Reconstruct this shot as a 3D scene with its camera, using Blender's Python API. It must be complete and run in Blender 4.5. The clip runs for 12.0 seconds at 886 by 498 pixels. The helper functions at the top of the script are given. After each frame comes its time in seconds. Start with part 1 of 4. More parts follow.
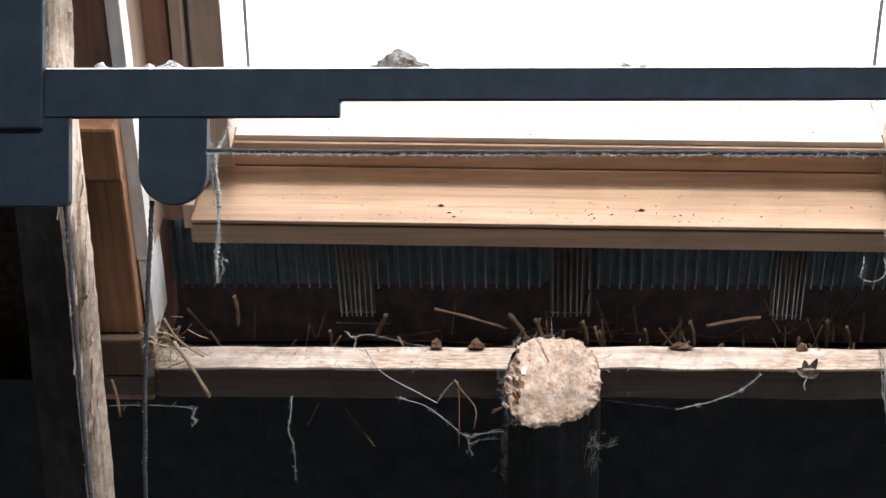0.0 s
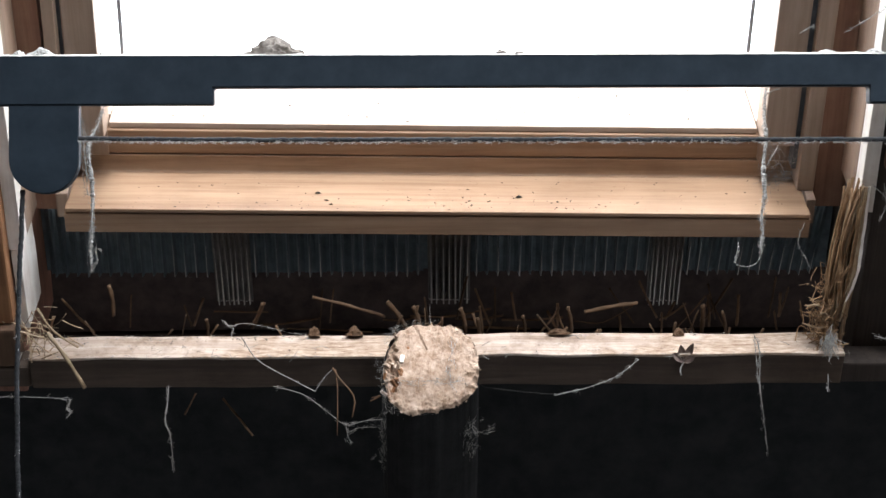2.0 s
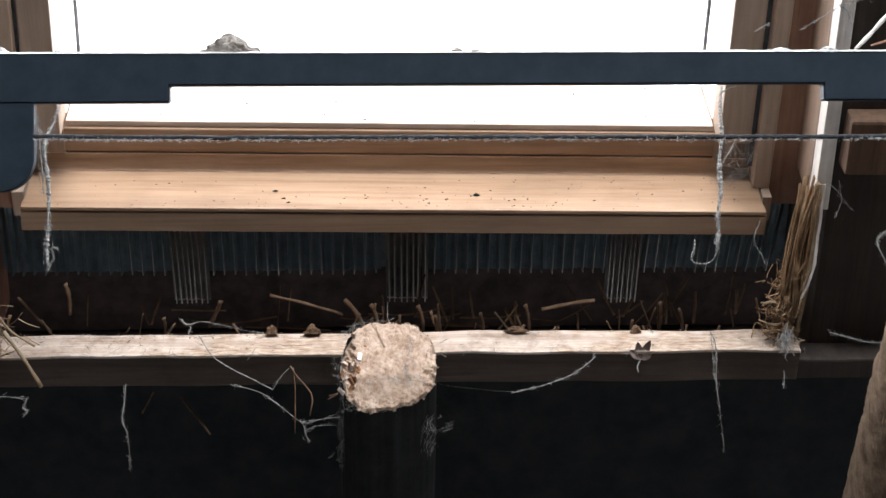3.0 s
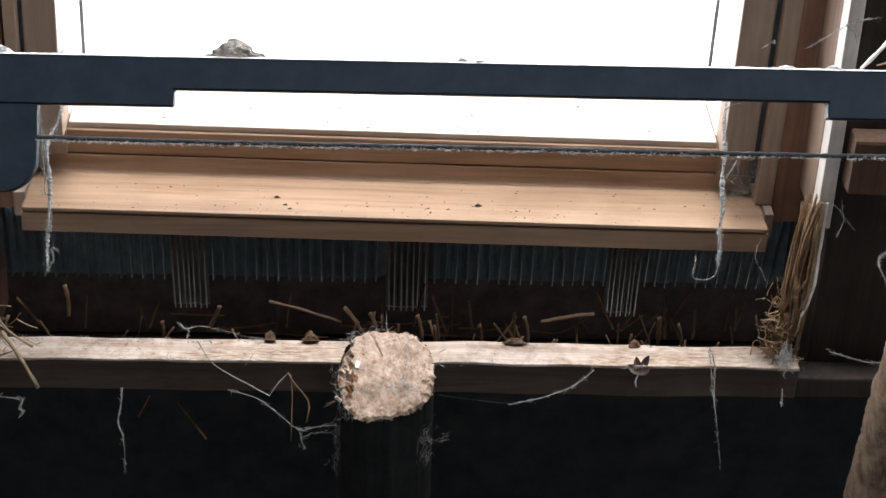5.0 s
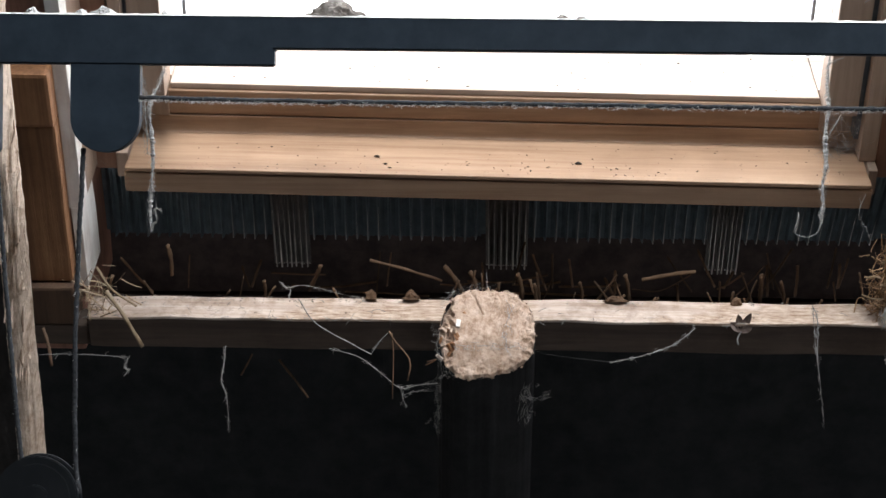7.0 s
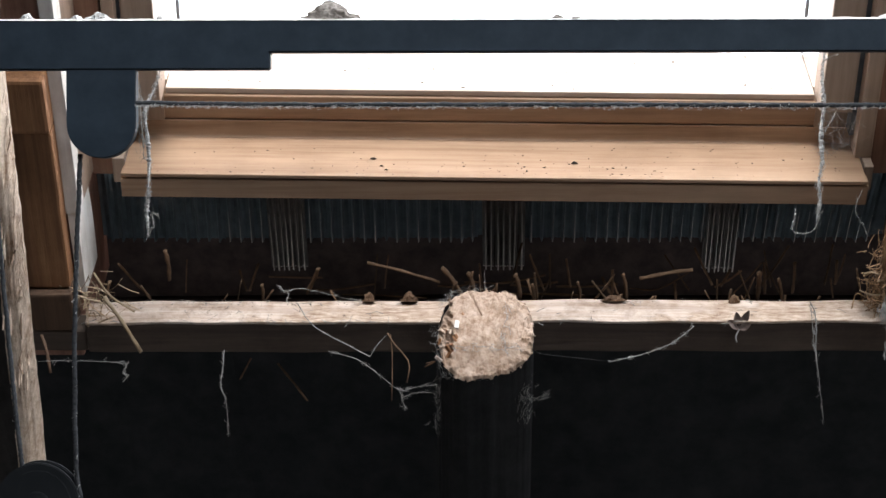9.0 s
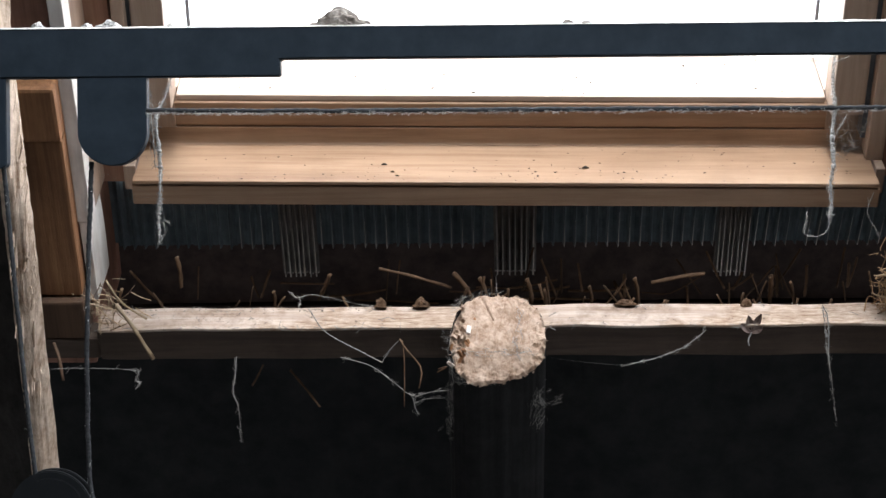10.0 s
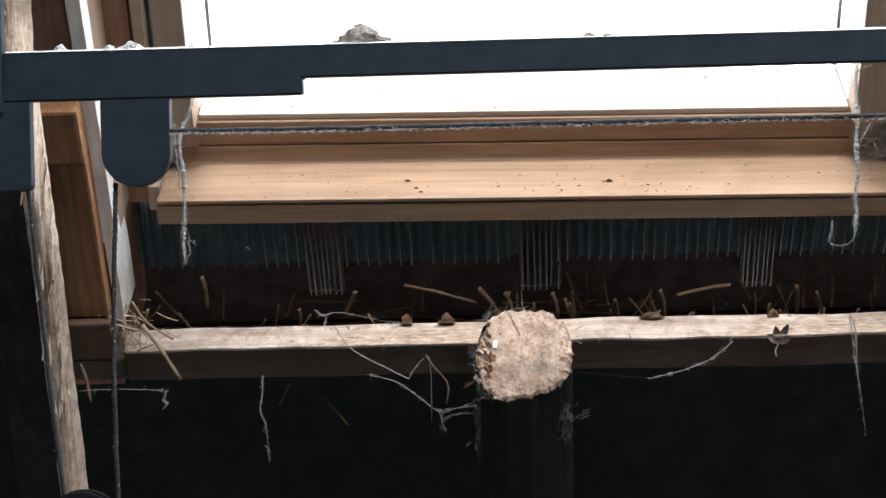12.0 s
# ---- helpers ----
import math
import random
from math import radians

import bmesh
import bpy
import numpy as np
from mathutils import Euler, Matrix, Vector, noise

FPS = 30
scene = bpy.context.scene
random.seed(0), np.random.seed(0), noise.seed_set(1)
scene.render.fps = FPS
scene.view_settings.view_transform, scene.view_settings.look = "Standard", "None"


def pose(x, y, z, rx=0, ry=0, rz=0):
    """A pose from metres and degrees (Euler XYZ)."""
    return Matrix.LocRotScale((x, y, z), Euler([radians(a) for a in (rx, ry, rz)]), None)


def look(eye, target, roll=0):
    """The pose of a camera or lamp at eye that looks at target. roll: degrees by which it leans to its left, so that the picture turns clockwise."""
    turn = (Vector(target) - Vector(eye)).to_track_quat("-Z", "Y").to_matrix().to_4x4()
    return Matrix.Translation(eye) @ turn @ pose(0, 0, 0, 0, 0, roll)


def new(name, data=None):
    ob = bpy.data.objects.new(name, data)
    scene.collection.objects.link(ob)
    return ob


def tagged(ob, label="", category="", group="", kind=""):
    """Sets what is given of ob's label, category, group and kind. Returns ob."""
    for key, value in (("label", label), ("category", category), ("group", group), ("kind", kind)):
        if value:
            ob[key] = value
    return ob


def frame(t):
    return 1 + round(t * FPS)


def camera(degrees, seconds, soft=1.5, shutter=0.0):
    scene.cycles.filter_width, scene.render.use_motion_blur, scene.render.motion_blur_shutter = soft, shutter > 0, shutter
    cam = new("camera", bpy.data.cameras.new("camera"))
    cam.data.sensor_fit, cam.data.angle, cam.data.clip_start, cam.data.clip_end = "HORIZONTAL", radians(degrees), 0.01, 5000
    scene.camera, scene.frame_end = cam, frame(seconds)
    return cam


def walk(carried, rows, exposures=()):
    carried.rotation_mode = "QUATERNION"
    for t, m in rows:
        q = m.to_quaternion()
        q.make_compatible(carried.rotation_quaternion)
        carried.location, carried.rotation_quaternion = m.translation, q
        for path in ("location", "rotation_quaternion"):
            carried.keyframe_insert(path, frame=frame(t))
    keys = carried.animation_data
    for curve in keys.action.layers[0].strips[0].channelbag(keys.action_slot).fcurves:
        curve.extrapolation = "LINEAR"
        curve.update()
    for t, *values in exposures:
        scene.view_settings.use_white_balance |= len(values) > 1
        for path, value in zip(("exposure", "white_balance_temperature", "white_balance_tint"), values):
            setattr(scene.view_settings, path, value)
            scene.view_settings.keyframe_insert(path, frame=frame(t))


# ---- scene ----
cam = camera(26.0, 12.0)
PATH = [
    (0, (-0.0041, -0.0014, 1.5985), (-0.0912, 1.9966, 1.6119), 0.10),
    (0.5, (-0.0034, 0.0025, 1.5982), (-0.0552, 2.0019, 1.6060), 0.34),
    (1, (-0.0001, 0.0033, 1.5994), (-0.0274, 2.0031, 1.6002), 0.24),
    (1.5, (0.0030, 0.0012, 1.5998), (0.0003, 2.0012, 1.6010), 0.07),
    (2, (0.0040, 0.0046, 1.6002), (0.0362, 2.0044, 1.5987), -0.26),
    (2.5, (0.0108, 0.0039, 1.5986), (0.0589, 2.0034, 1.5952), -0.32),
    (3, (0.0097, 0.0029, 1.5981), (0.0805, 2.0017, 1.5962), -0.37),
    (3.2, (0.0082, 0.0022, 1.5982), (0.0905, 2.0005, 1.5993), 0.07),
    (4.8, (0.0061, 0.0040, 1.5994), (0.1080, 2.0014, 1.6063), 0.00),
    (5, (0.0094, 0.0057, 1.6000), (0.0799, 2.0045, 1.6066), 0.97),
    (5.5, (0.0070, 0.0064, 1.5973), (0.0287, 2.0063, 1.6033), 1.52),
    (6, (0.0012, 0.0066, 1.5972), (-0.0228, 2.0064, 1.5851), 1.22),
    (6.5, (0.0023, 0.0044, 1.5969), (-0.0437, 2.0038, 1.5772), 1.17),
    (7, (0.0046, 0.0062, 1.5963), (-0.0239, 2.0057, 1.5618), 0.68),
    (9, (-0.0009, 0.0060, 1.5961), (-0.0212, 2.0056, 1.5633), -0.07),
    (9.5, (0.0003, 0.0052, 1.5936), (-0.0227, 2.0049, 1.5658), -0.26),
    (10, (-0.0006, 0.0060, 1.5961), (-0.0331, 2.0056, 1.5689), -0.45),
    (10.5, (-0.0010, 0.0071, 1.5950), (-0.0434, 2.0065, 1.5725), -0.59),
    (11, (-0.0016, 0.0056, 1.5923), (-0.0493, 2.0050, 1.5749), -0.85),
    (11.5, (0.0000, 0.0056, 1.5928), (-0.0509, 2.0049, 1.5795), -1.35),
    (12, (-0.0002, 0.0066, 1.5942), (-0.0586, 2.0057, 1.5856), -1.41),
]
walk(cam, [(t, look(eye, target, roll)) for t, eye, target, roll in PATH],
     [(t, stops, 6150, 10) for t, stops in ((0, 0.52), (2.5, 0.40), (5.5, 0.20), (7, 0.12), (9.5, 0.24), (12, 0.26))])

# ---- light: an overcast sky, and the same sky in the roof window's opening ----
SLOPE = 58.0
world = bpy.data.worlds.new("sky")
scene.world = world
world.use_nodes = True
wn = world.node_tree.nodes
sky = wn.new("ShaderNodeTexSky")
sky.sky_type, sky.sun_disc = "NISHITA", False
sky.sun_elevation, sky.sun_rotation = radians(67.5), radians(180)
sky.dust_density = 4.0
wn["Background"].inputs["Strength"].default_value = 0.12
world.node_tree.links.new(sky.outputs[0], wn["Background"].inputs["Color"])
sun = new("sun", bpy.data.lights.new("sun", "SUN"))
sun.data.energy, sun.data.angle, sun.data.color = 2.6, radians(9), (1.0, 0.975, 0.94)
# hazy sun high behind the ridge: it comes in steeply, almost along the slope
SUN_OFF = 9.5
sun.matrix_world = look((0, -8 * math.cos(radians(SLOPE + SUN_OFF)), 8 * math.sin(radians(SLOPE + SUN_OFF))), (0, 0, 0))

# the roof's own axes: u across, v up the slope, w outward
O = Vector((0.0, 2.0, 1.638))
CS, SN = math.cos(radians(SLOPE)), math.sin(radians(SLOPE))
ROOF = Matrix(((1, 0, 0, O.x), (0, -CS, SN, O.y), (0, SN, CS, O.z), (0, 0, 0, 1)))
# the window sits a little out of level in the roof
WIN = ROOF @ pose(0, 0, 0, 0, 0, -0.85)

glow = new("sky_light", bpy.data.lights.new("sky_light", "AREA"))
glow.data.shape, glow.data.size, glow.data.size_y = "RECTANGLE", 0.76, 1.60
glow.data.energy, glow.data.color = 31.0, (0.93, 0.965, 1.0)
glow.matrix_world = WIN @ pose(0.03, 0.72, 0.235)

# fill light for the room: sky in an unseen long rooflight added under the ridge
fill_light = new("sky_light", bpy.data.lights.new("sky_light", "AREA"))
fill_light.data.shape, fill_light.data.size, fill_light.data.size_y = "RECTANGLE", 2.40, 0.62
fill_light.data.energy, fill_light.data.color = 180.0, (0.91, 0.955, 1.0)
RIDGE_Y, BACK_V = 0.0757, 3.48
fill_light.matrix_world = Matrix.Translation((0.95, 2 * RIDGE_Y - (O.y - CS * BACK_V + SN * 0.20), O.z + SN * BACK_V + CS * 0.20)) @ pose(0, 0, 0, 90 - SLOPE)


# ---- materials ----
def nodes_of(name, rough=0.7, metal=0.0, spec=0.4):
    m = bpy.data.materials.new(name)
    m.use_nodes = True
    nt = m.node_tree
    b = nt.nodes["Principled BSDF"]
    b.inputs["Roughness"].default_value = rough
    b.inputs["Metallic"].default_value = metal
    b.inputs["Specular IOR Level"].default_value = spec
    return m, nt, b


def ramp(nt, fac, stops):
    r = nt.nodes.new("ShaderNodeValToRGB")
    e = r.color_ramp.elements
    e[0].position, e[0].color = stops[0][0], (*stops[0][1], 1)
    e[1].position, e[1].color = stops[-1][0], (*stops[-1][1], 1)
    for p, c in stops[1:-1]:
        k = e.new(p)
        k.color = (*c, 1)
    nt.links.new(fac, r.inputs[0])
    return r.outputs[0]


def noise_node(nt, scale, detail=5, rough=0.6, vec=None, distort=0.0):
    n = nt.nodes.new("ShaderNodeTexNoise")
    n.inputs["Scale"].default_value = scale
    n.inputs["Detail"].default_value = detail
    n.inputs["Roughness"].default_value = rough
    n.inputs["Distortion"].default_value = distort
    if vec is not None:
        nt.links.new(vec, n.inputs["Vector"])
    return n.outputs["Fac"]


def mix(nt, fac, a, b, mode="MIX"):
    x = nt.nodes.new("ShaderNodeMix")
    x.data_type, x.blend_type = "RGBA", mode
    for sock, v in ((x.inputs[0], fac), (x.inputs[6], a), (x.inputs[7], b)):
        if isinstance(v, (float, int)):
            sock.default_value = v
        elif isinstance(v, tuple):
            sock.default_value = (*v, 1)
        else:
            nt.links.new(v, sock)
    return x.outputs[2]


def bump(nt, bsdf, height, strength, dist):
    k = nt.nodes.new("ShaderNodeBump")
    k.inputs["Strength"].default_value = strength
    k.inputs["Distance"].default_value = dist
    nt.links.new(height, k.inputs["Height"])
    nt.links.new(k.outputs[0], bsdf.inputs["Normal"])


def grain_space(nt, along):
    """Object coordinates turned and squeezed so that the grain runs along x, along the slope, or upright."""
    tc = nt.nodes.new("ShaderNodeTexCoord")
    turn = nt.nodes.new("ShaderNodeMapping")
    turn.inputs["Rotation"].default_value = (radians(SLOPE - 90) if along == "v" else 0, 0, 0)
    nt.links.new(tc.outputs["Object"], turn.inputs["Vector"])
    sq = nt.nodes.new("ShaderNodeMapping")
    sq.inputs["Scale"].default_value = (0.05, 1, 1) if along == "u" else (1, 1, 0.05)
    nt.links.new(turn.outputs[0], sq.inputs["Vector"])
    return tc.outputs["Object"], sq.outputs[0]


def wood(name, pale, mid, dark, along, rough=0.6, lines=70, dirt=0.25, relief=0.25, spec=0.35, blots=9):
    """Sawn timber: broad figure, fine grain, blotches of grime."""
    m, nt, b = nodes_of(name, rough, 0, spec)
    raw, g = grain_space(nt, along)
    fine = noise_node(nt, lines * 4, 6, 0.65, g)
    broad = noise_node(nt, lines * 0.45, 3, 0.5, g, 0.6)
    col = ramp(nt, broad, [(0.3, dark), (0.5, mid), (0.68, pale)])
    col = mix(nt, 0.35, col, ramp(nt, fine, [(0.35, dark), (0.6, pale)]), "MIX")
    blot = noise_node(nt, blots, 6, 0.7, raw)
    grime = ramp(nt, blot, [(0.45, (1, 1, 1)), (0.75, (1 - dirt, 1 - 1.1 * dirt, 1 - 1.2 * dirt))])
    col = mix(nt, 1.0, col, grime, "MULTIPLY")
    nt.links.new(col, b.inputs["Base Color"])
    bump(nt, b, fine, relief, 0.002)
    return m


PINE_U = wood("pine_across", (0.43, 0.288, 0.186), (0.345, 0.215, 0.130), (0.185, 0.102, 0.055), "u", 0.5, 34, 0.16, 0.10, 0.35, 14)
# paler copy of the pine: the glare beside the pane is in its colour
PINE_LIT = wood("lit_pine", (0.68, 0.58, 0.49), (0.60, 0.49, 0.40), (0.44, 0.33, 0.25), "u", 0.6, 34, 0.2, 0.1)
PINE_V = wood("pine_upslope", (0.42, 0.31, 0.235), (0.34, 0.245, 0.178), (0.23, 0.155, 0.107), "v", 0.5, 60, 0.15, 0.10)
PINE_RED = wood("red_pine", (0.36, 0.20, 0.13), (0.29, 0.15, 0.09), (0.18, 0.08, 0.05), "v", 0.55, 50, 0.3, 0.2)
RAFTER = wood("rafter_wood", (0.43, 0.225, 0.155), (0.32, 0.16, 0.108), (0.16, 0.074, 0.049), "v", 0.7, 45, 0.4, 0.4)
BLOCK = wood("orange_pine", (0.42, 0.205, 0.092), (0.30, 0.140, 0.060), (0.14, 0.060, 0.026), "v", 0.7, 45, 0.35, 0.4)
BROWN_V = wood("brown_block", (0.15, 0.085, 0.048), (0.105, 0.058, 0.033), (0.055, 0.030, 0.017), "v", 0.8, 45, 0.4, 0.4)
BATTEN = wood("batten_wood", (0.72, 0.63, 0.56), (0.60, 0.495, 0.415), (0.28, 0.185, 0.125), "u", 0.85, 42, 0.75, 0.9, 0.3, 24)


def weather(m):
    """Brown fibrous patches and dark specks of dirt over a pale sawn face."""
    nt = m.node_tree
    b = nt.nodes["Principled BSDF"]
    old = b.inputs["Base Color"].links[0].from_socket
    raw, g = grain_space(nt, "u")
    squeeze = nt.nodes.new("ShaderNodeMapping")
    squeeze.inputs["Scale"].default_value = (0.35, 1.6, 1.6)
    nt.links.new(raw, squeeze.inputs["Vector"])
    g2 = squeeze.outputs[0]
    patch = ramp(nt, noise_node(nt, 11, 3, 0.6, raw), [(0.44, (0, 0, 0)), (0.54, (0.9, 0.9, 0.9))])
    fibre = ramp(nt, noise_node(nt, 170, 6, 0.75, g2), [(0.36, (0.22, 0.135, 0.085)), (0.62, (0.56, 0.44, 0.34))])
    col = mix(nt, patch, old, fibre)
    grit = ramp(nt, noise_node(nt, 230, 3, 0.8, raw), [(0.60, (0, 0, 0)), (0.68, (1, 1, 1))])
    where = ramp(nt, noise_node(nt, 28, 3, 0.6, raw), [(0.45, (0, 0, 0)), (0.62, (1, 1, 1))])
    col = mix(nt, mix(nt, 1.0, grit, where, "MULTIPLY"), col, (0.10, 0.075, 0.055))
    nt.links.new(col, b.inputs["Base Color"])


weather(BATTEN)
EDGE_SHADE = wood("shaded_edge_wood", (0.36, 0.25, 0.18), (0.28, 0.19, 0.135), (0.17, 0.11, 0.08), "v", 0.6, 50, 0.3, 0.2)
# dark brown that carries the shade on the battens' fronts and ends
SHADED_U = wood("shaded_batten_wood", (0.11, 0.078, 0.058), (0.078, 0.053, 0.039), (0.045, 0.030, 0.022), "u", 0.85, 45, 0.4, 0.5)
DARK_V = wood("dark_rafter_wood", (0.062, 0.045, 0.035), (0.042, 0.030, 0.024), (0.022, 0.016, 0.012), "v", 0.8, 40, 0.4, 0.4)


def rough_wood(name, pale, mid, dark, scale, along, relief=0.8):
    m, nt, b = nodes_of(name, 0.9, 0, 0.2)
    raw, g = grain_space(nt, along)
    a = noise_node(nt, scale, 8, 0.7, g, 0.4)
    c = noise_node(nt, scale * 0.5, 6, 0.75, raw)
    col = ramp(nt, a, [(0.32, dark), (0.5, mid), (0.66, pale)])
    col = mix(nt, 0.45, col, ramp(nt, c, [(0.4, dark), (0.62, pale)]))
    nt.links.new(col, b.inputs["Base Color"])
    bump(nt, b, mix(nt, 0.5, a, c), relief, 0.004)
    return m


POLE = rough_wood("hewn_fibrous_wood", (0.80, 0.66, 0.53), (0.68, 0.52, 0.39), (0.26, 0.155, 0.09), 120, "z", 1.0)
BRACE = rough_wood("brown_pole", (0.28, 0.195, 0.13), (0.19, 0.125, 0.08), (0.07, 0.042, 0.028), 120, "z", 1.0)
ENDGRAIN = rough_wood("cut_end_grain", (0.53, 0.405, 0.315), (0.42, 0.298, 0.214), (0.18, 0.105, 0.062), 150, "none", 0.9)
PALE = wood("near_white_wood", (0.88, 0.84, 0.78), (0.84, 0.78, 0.71), (0.68, 0.60, 0.52), "v", 0.8, 50, 0.3, 0.3)
# dark wood that holds the shade on the post's left and back
POST_SHADE = rough_wood("shaded_post_wood", (0.060, 0.052, 0.047), (0.036, 0.031, 0.028), (0.016, 0.014, 0.013), 50, "z")


def plain(name, a, b2, scale, rough=0.6, metal=0.0, relief=0.2, spec=0.4, island=0.0):
    m, nt, b = nodes_of(name, rough, metal, spec)
    n = noise_node(nt, scale, 6, 0.65, nt.nodes.new("ShaderNodeTexCoord").outputs["Object"])
    col = ramp(nt, n, [(0.35, a), (0.65, b2)])
    if island:
        geo = nt.nodes.new("ShaderNodeNewGeometry")
        col = mix(nt, 1.0, col, ramp(nt, geo.outputs["Random Per Island"], [(0, (1 - island,) * 3), (1, (1, 1, 1))]), "MULTIPLY")
    nt.links.new(col, b.inputs["Base Color"])
    bump(nt, b, n, relief, 0.001)
    return m


# bark of the sawn-off pole, blackened for the shade below the batten
SHADED_BARK = rough_wood("shaded_bark", (0.026, 0.025, 0.025), (0.016, 0.015, 0.015), (0.008, 0.008, 0.008), 50, "v")
STEEL = plain("black_coated_steel", (0.012, 0.019, 0.027), (0.021, 0.031, 0.042), 35, 0.55, 0.0, 0.06, 0.3)
RUBBER = plain("dark_gasket", (0.05, 0.055, 0.06), (0.1, 0.105, 0.11), 60, 0.6)
SEAL = plain("grey_seal", (0.22, 0.23, 0.24), (0.34, 0.35, 0.36), 60, 0.5)
WHEEL = plain("matt_black_plastic", (0.006, 0.007, 0.008), (0.011, 0.012, 0.013), 60, 0.45, 0, 0.1, 0.35)
CORD = plain("dusty_black_cord", (0.01, 0.01, 0.011), (0.05, 0.05, 0.052), 300, 0.9)
DUST = plain("grey_dust", (0.40, 0.38, 0.35), (0.68, 0.66, 0.63), 180, 0.95, 0, 0.6, 0.1)
CLUMP = plain("dirt_clump", (0.15, 0.125, 0.105), (0.44, 0.39, 0.34), 120, 0.95, 0, 0.8, 0.1)
WEB = plain("old_cobweb", (0.15, 0.14, 0.128), (0.36, 0.34, 0.31), 200, 0.9, 0, 0.4, 0.1)
STRAND = plain("dust_laden_web", (0.15, 0.14, 0.13), (0.50, 0.48, 0.45), 420, 0.95, 0, 0.9, 0.1)
STRAW = plain("straw", (0.36, 0.23, 0.12), (0.68, 0.51, 0.34), 45, 0.6, 0, 0.2, 0.25, 0.7)
STALK = plain("brown_stalk", (0.24, 0.125, 0.055), (0.56, 0.35, 0.19), 60, 0.6, 0, 0.3, 0.25, 0.65)
REED = plain("thatch_reed", (0.13, 0.072, 0.040), (0.30, 0.18, 0.105), 45, 0.75, 0, 0.3, 0.2, 0.6)
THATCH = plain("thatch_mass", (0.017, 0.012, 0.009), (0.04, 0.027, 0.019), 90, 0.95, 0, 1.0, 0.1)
LEAD = plain("grey_flashing", (0.085, 0.105, 0.115), (0.16, 0.19, 0.20), 60, 0.45, 0.3, 0.10)
LEAD_TAB = plain("weathered_tab", (0.15, 0.13, 0.118), (0.27, 0.232, 0.205), 70, 0.5, 0.2, 0.2)
# lighter metal for the lines along folds and cut edges
BRIGHT_METAL = plain("bright_fold", (0.42, 0.37, 0.32), (0.72, 0.66, 0.59), 80, 0.4, 0.3, 0.1)
SPECK = plain("dark_specks", (0.02, 0.016, 0.012), (0.08, 0.06, 0.045), 200, 0.95)
LEAFM = plain("dry_leaf", (0.16, 0.11, 0.09), (0.32, 0.24, 0.2), 120, 0.8, 0, 0.4)
DARK_SHEET = plain("dark_sheet", (0.020, 0.021, 0.022), (0.034, 0.034, 0.034), 25, 0.9, 0, 0.3, 0.1)
CLAY = plain("dark_red_board", (0.048, 0.036, 0.033), (0.095, 0.068, 0.061), 40, 0.9, 0, 0.5, 0.15)
CONCRETE = plain("grey_screed", (0.26, 0.26, 0.26), (0.36, 0.36, 0.355), 3, 0.9, 0, 0.3, 0.2)
PLASTER = plain("dim_plaster", (0.42, 0.40, 0.37), (0.58, 0.56, 0.53), 6, 0.95, 0, 0.3, 0.1)

GLASS, gnt, gb = nodes_of("window_glass", 0.02)
gb.inputs["Transmission Weight"].default_value = 1.0
gb.inputs["IOR"].default_value = 1.45


# ---- builders ----
def thing(name, at, label, category, group="", kind=""):
    ob = new(name)
    ob.empty_display_size = 0.05
    ob.location = at
    return tagged(ob, label, category, group, kind)


def origin_of(ob):
    p = Vector(ob.location)
    while ob.parent:
        ob = ob.parent
        p += Vector(ob.location)
    return p


def part(name, bm, material, parent=None, label="", smooth=False, kind=""):
    """Links a bmesh, given in world coordinates, as one mesh object under its thing."""
    me = bpy.data.meshes.new(name)
    if parent is not None:
        bmesh.ops.translate(bm, verts=bm.verts, vec=-origin_of(parent))
    bm.to_mesh(me)
    bm.free()
    me.materials.append(material)
    if smooth:
        for p in me.polygons:
            p.use_smooth = True
    ob = new(name, me)
    ob.parent = parent
    return tagged(ob, label, kind=kind)


def box(lo, hi, m=Matrix(), bevel=0.0, bm=None, cuts=0, rough=0.0, seed=0):
    """A box with eased edges; cuts and rough make it uneven, as hewn timber is."""
    bm = bm or bmesh.new()
    lo, hi = Vector(lo), Vector(hi)
    made = bmesh.ops.create_cube(bm, size=1.0)["verts"]
    for v in made:
        v.co = Vector([(lo[i] + hi[i]) / 2 + v.co[i] * (hi[i] - lo[i]) for i in range(3)])
    size = hi - lo
    if cuts:
        k = max(range(3), key=lambda i: size[i])
        edges = [e for e in bm.edges if abs((e.verts[0].co - e.verts[1].co)[k]) > size[k] * 0.9]
        bmesh.ops.subdivide_edges(bm, edges=edges, cuts=cuts)
    if bevel:
        sharp = [e for e in bm.edges if len(e.link_faces) == 2 and e.calc_face_angle(0) > 0.5]
        bmesh.ops.bevel(bm, geom=sharp, offset=bevel, segments=2, affect="EDGES", profile=0.6)
    if rough:
        for v in bm.verts:
            v.co += rough * noise.noise_vector(v.co * 14 + Vector((seed, seed * 2.3, 0)))
    bmesh.ops.transform(bm, matrix=m, verts=bm.verts)
    return bm


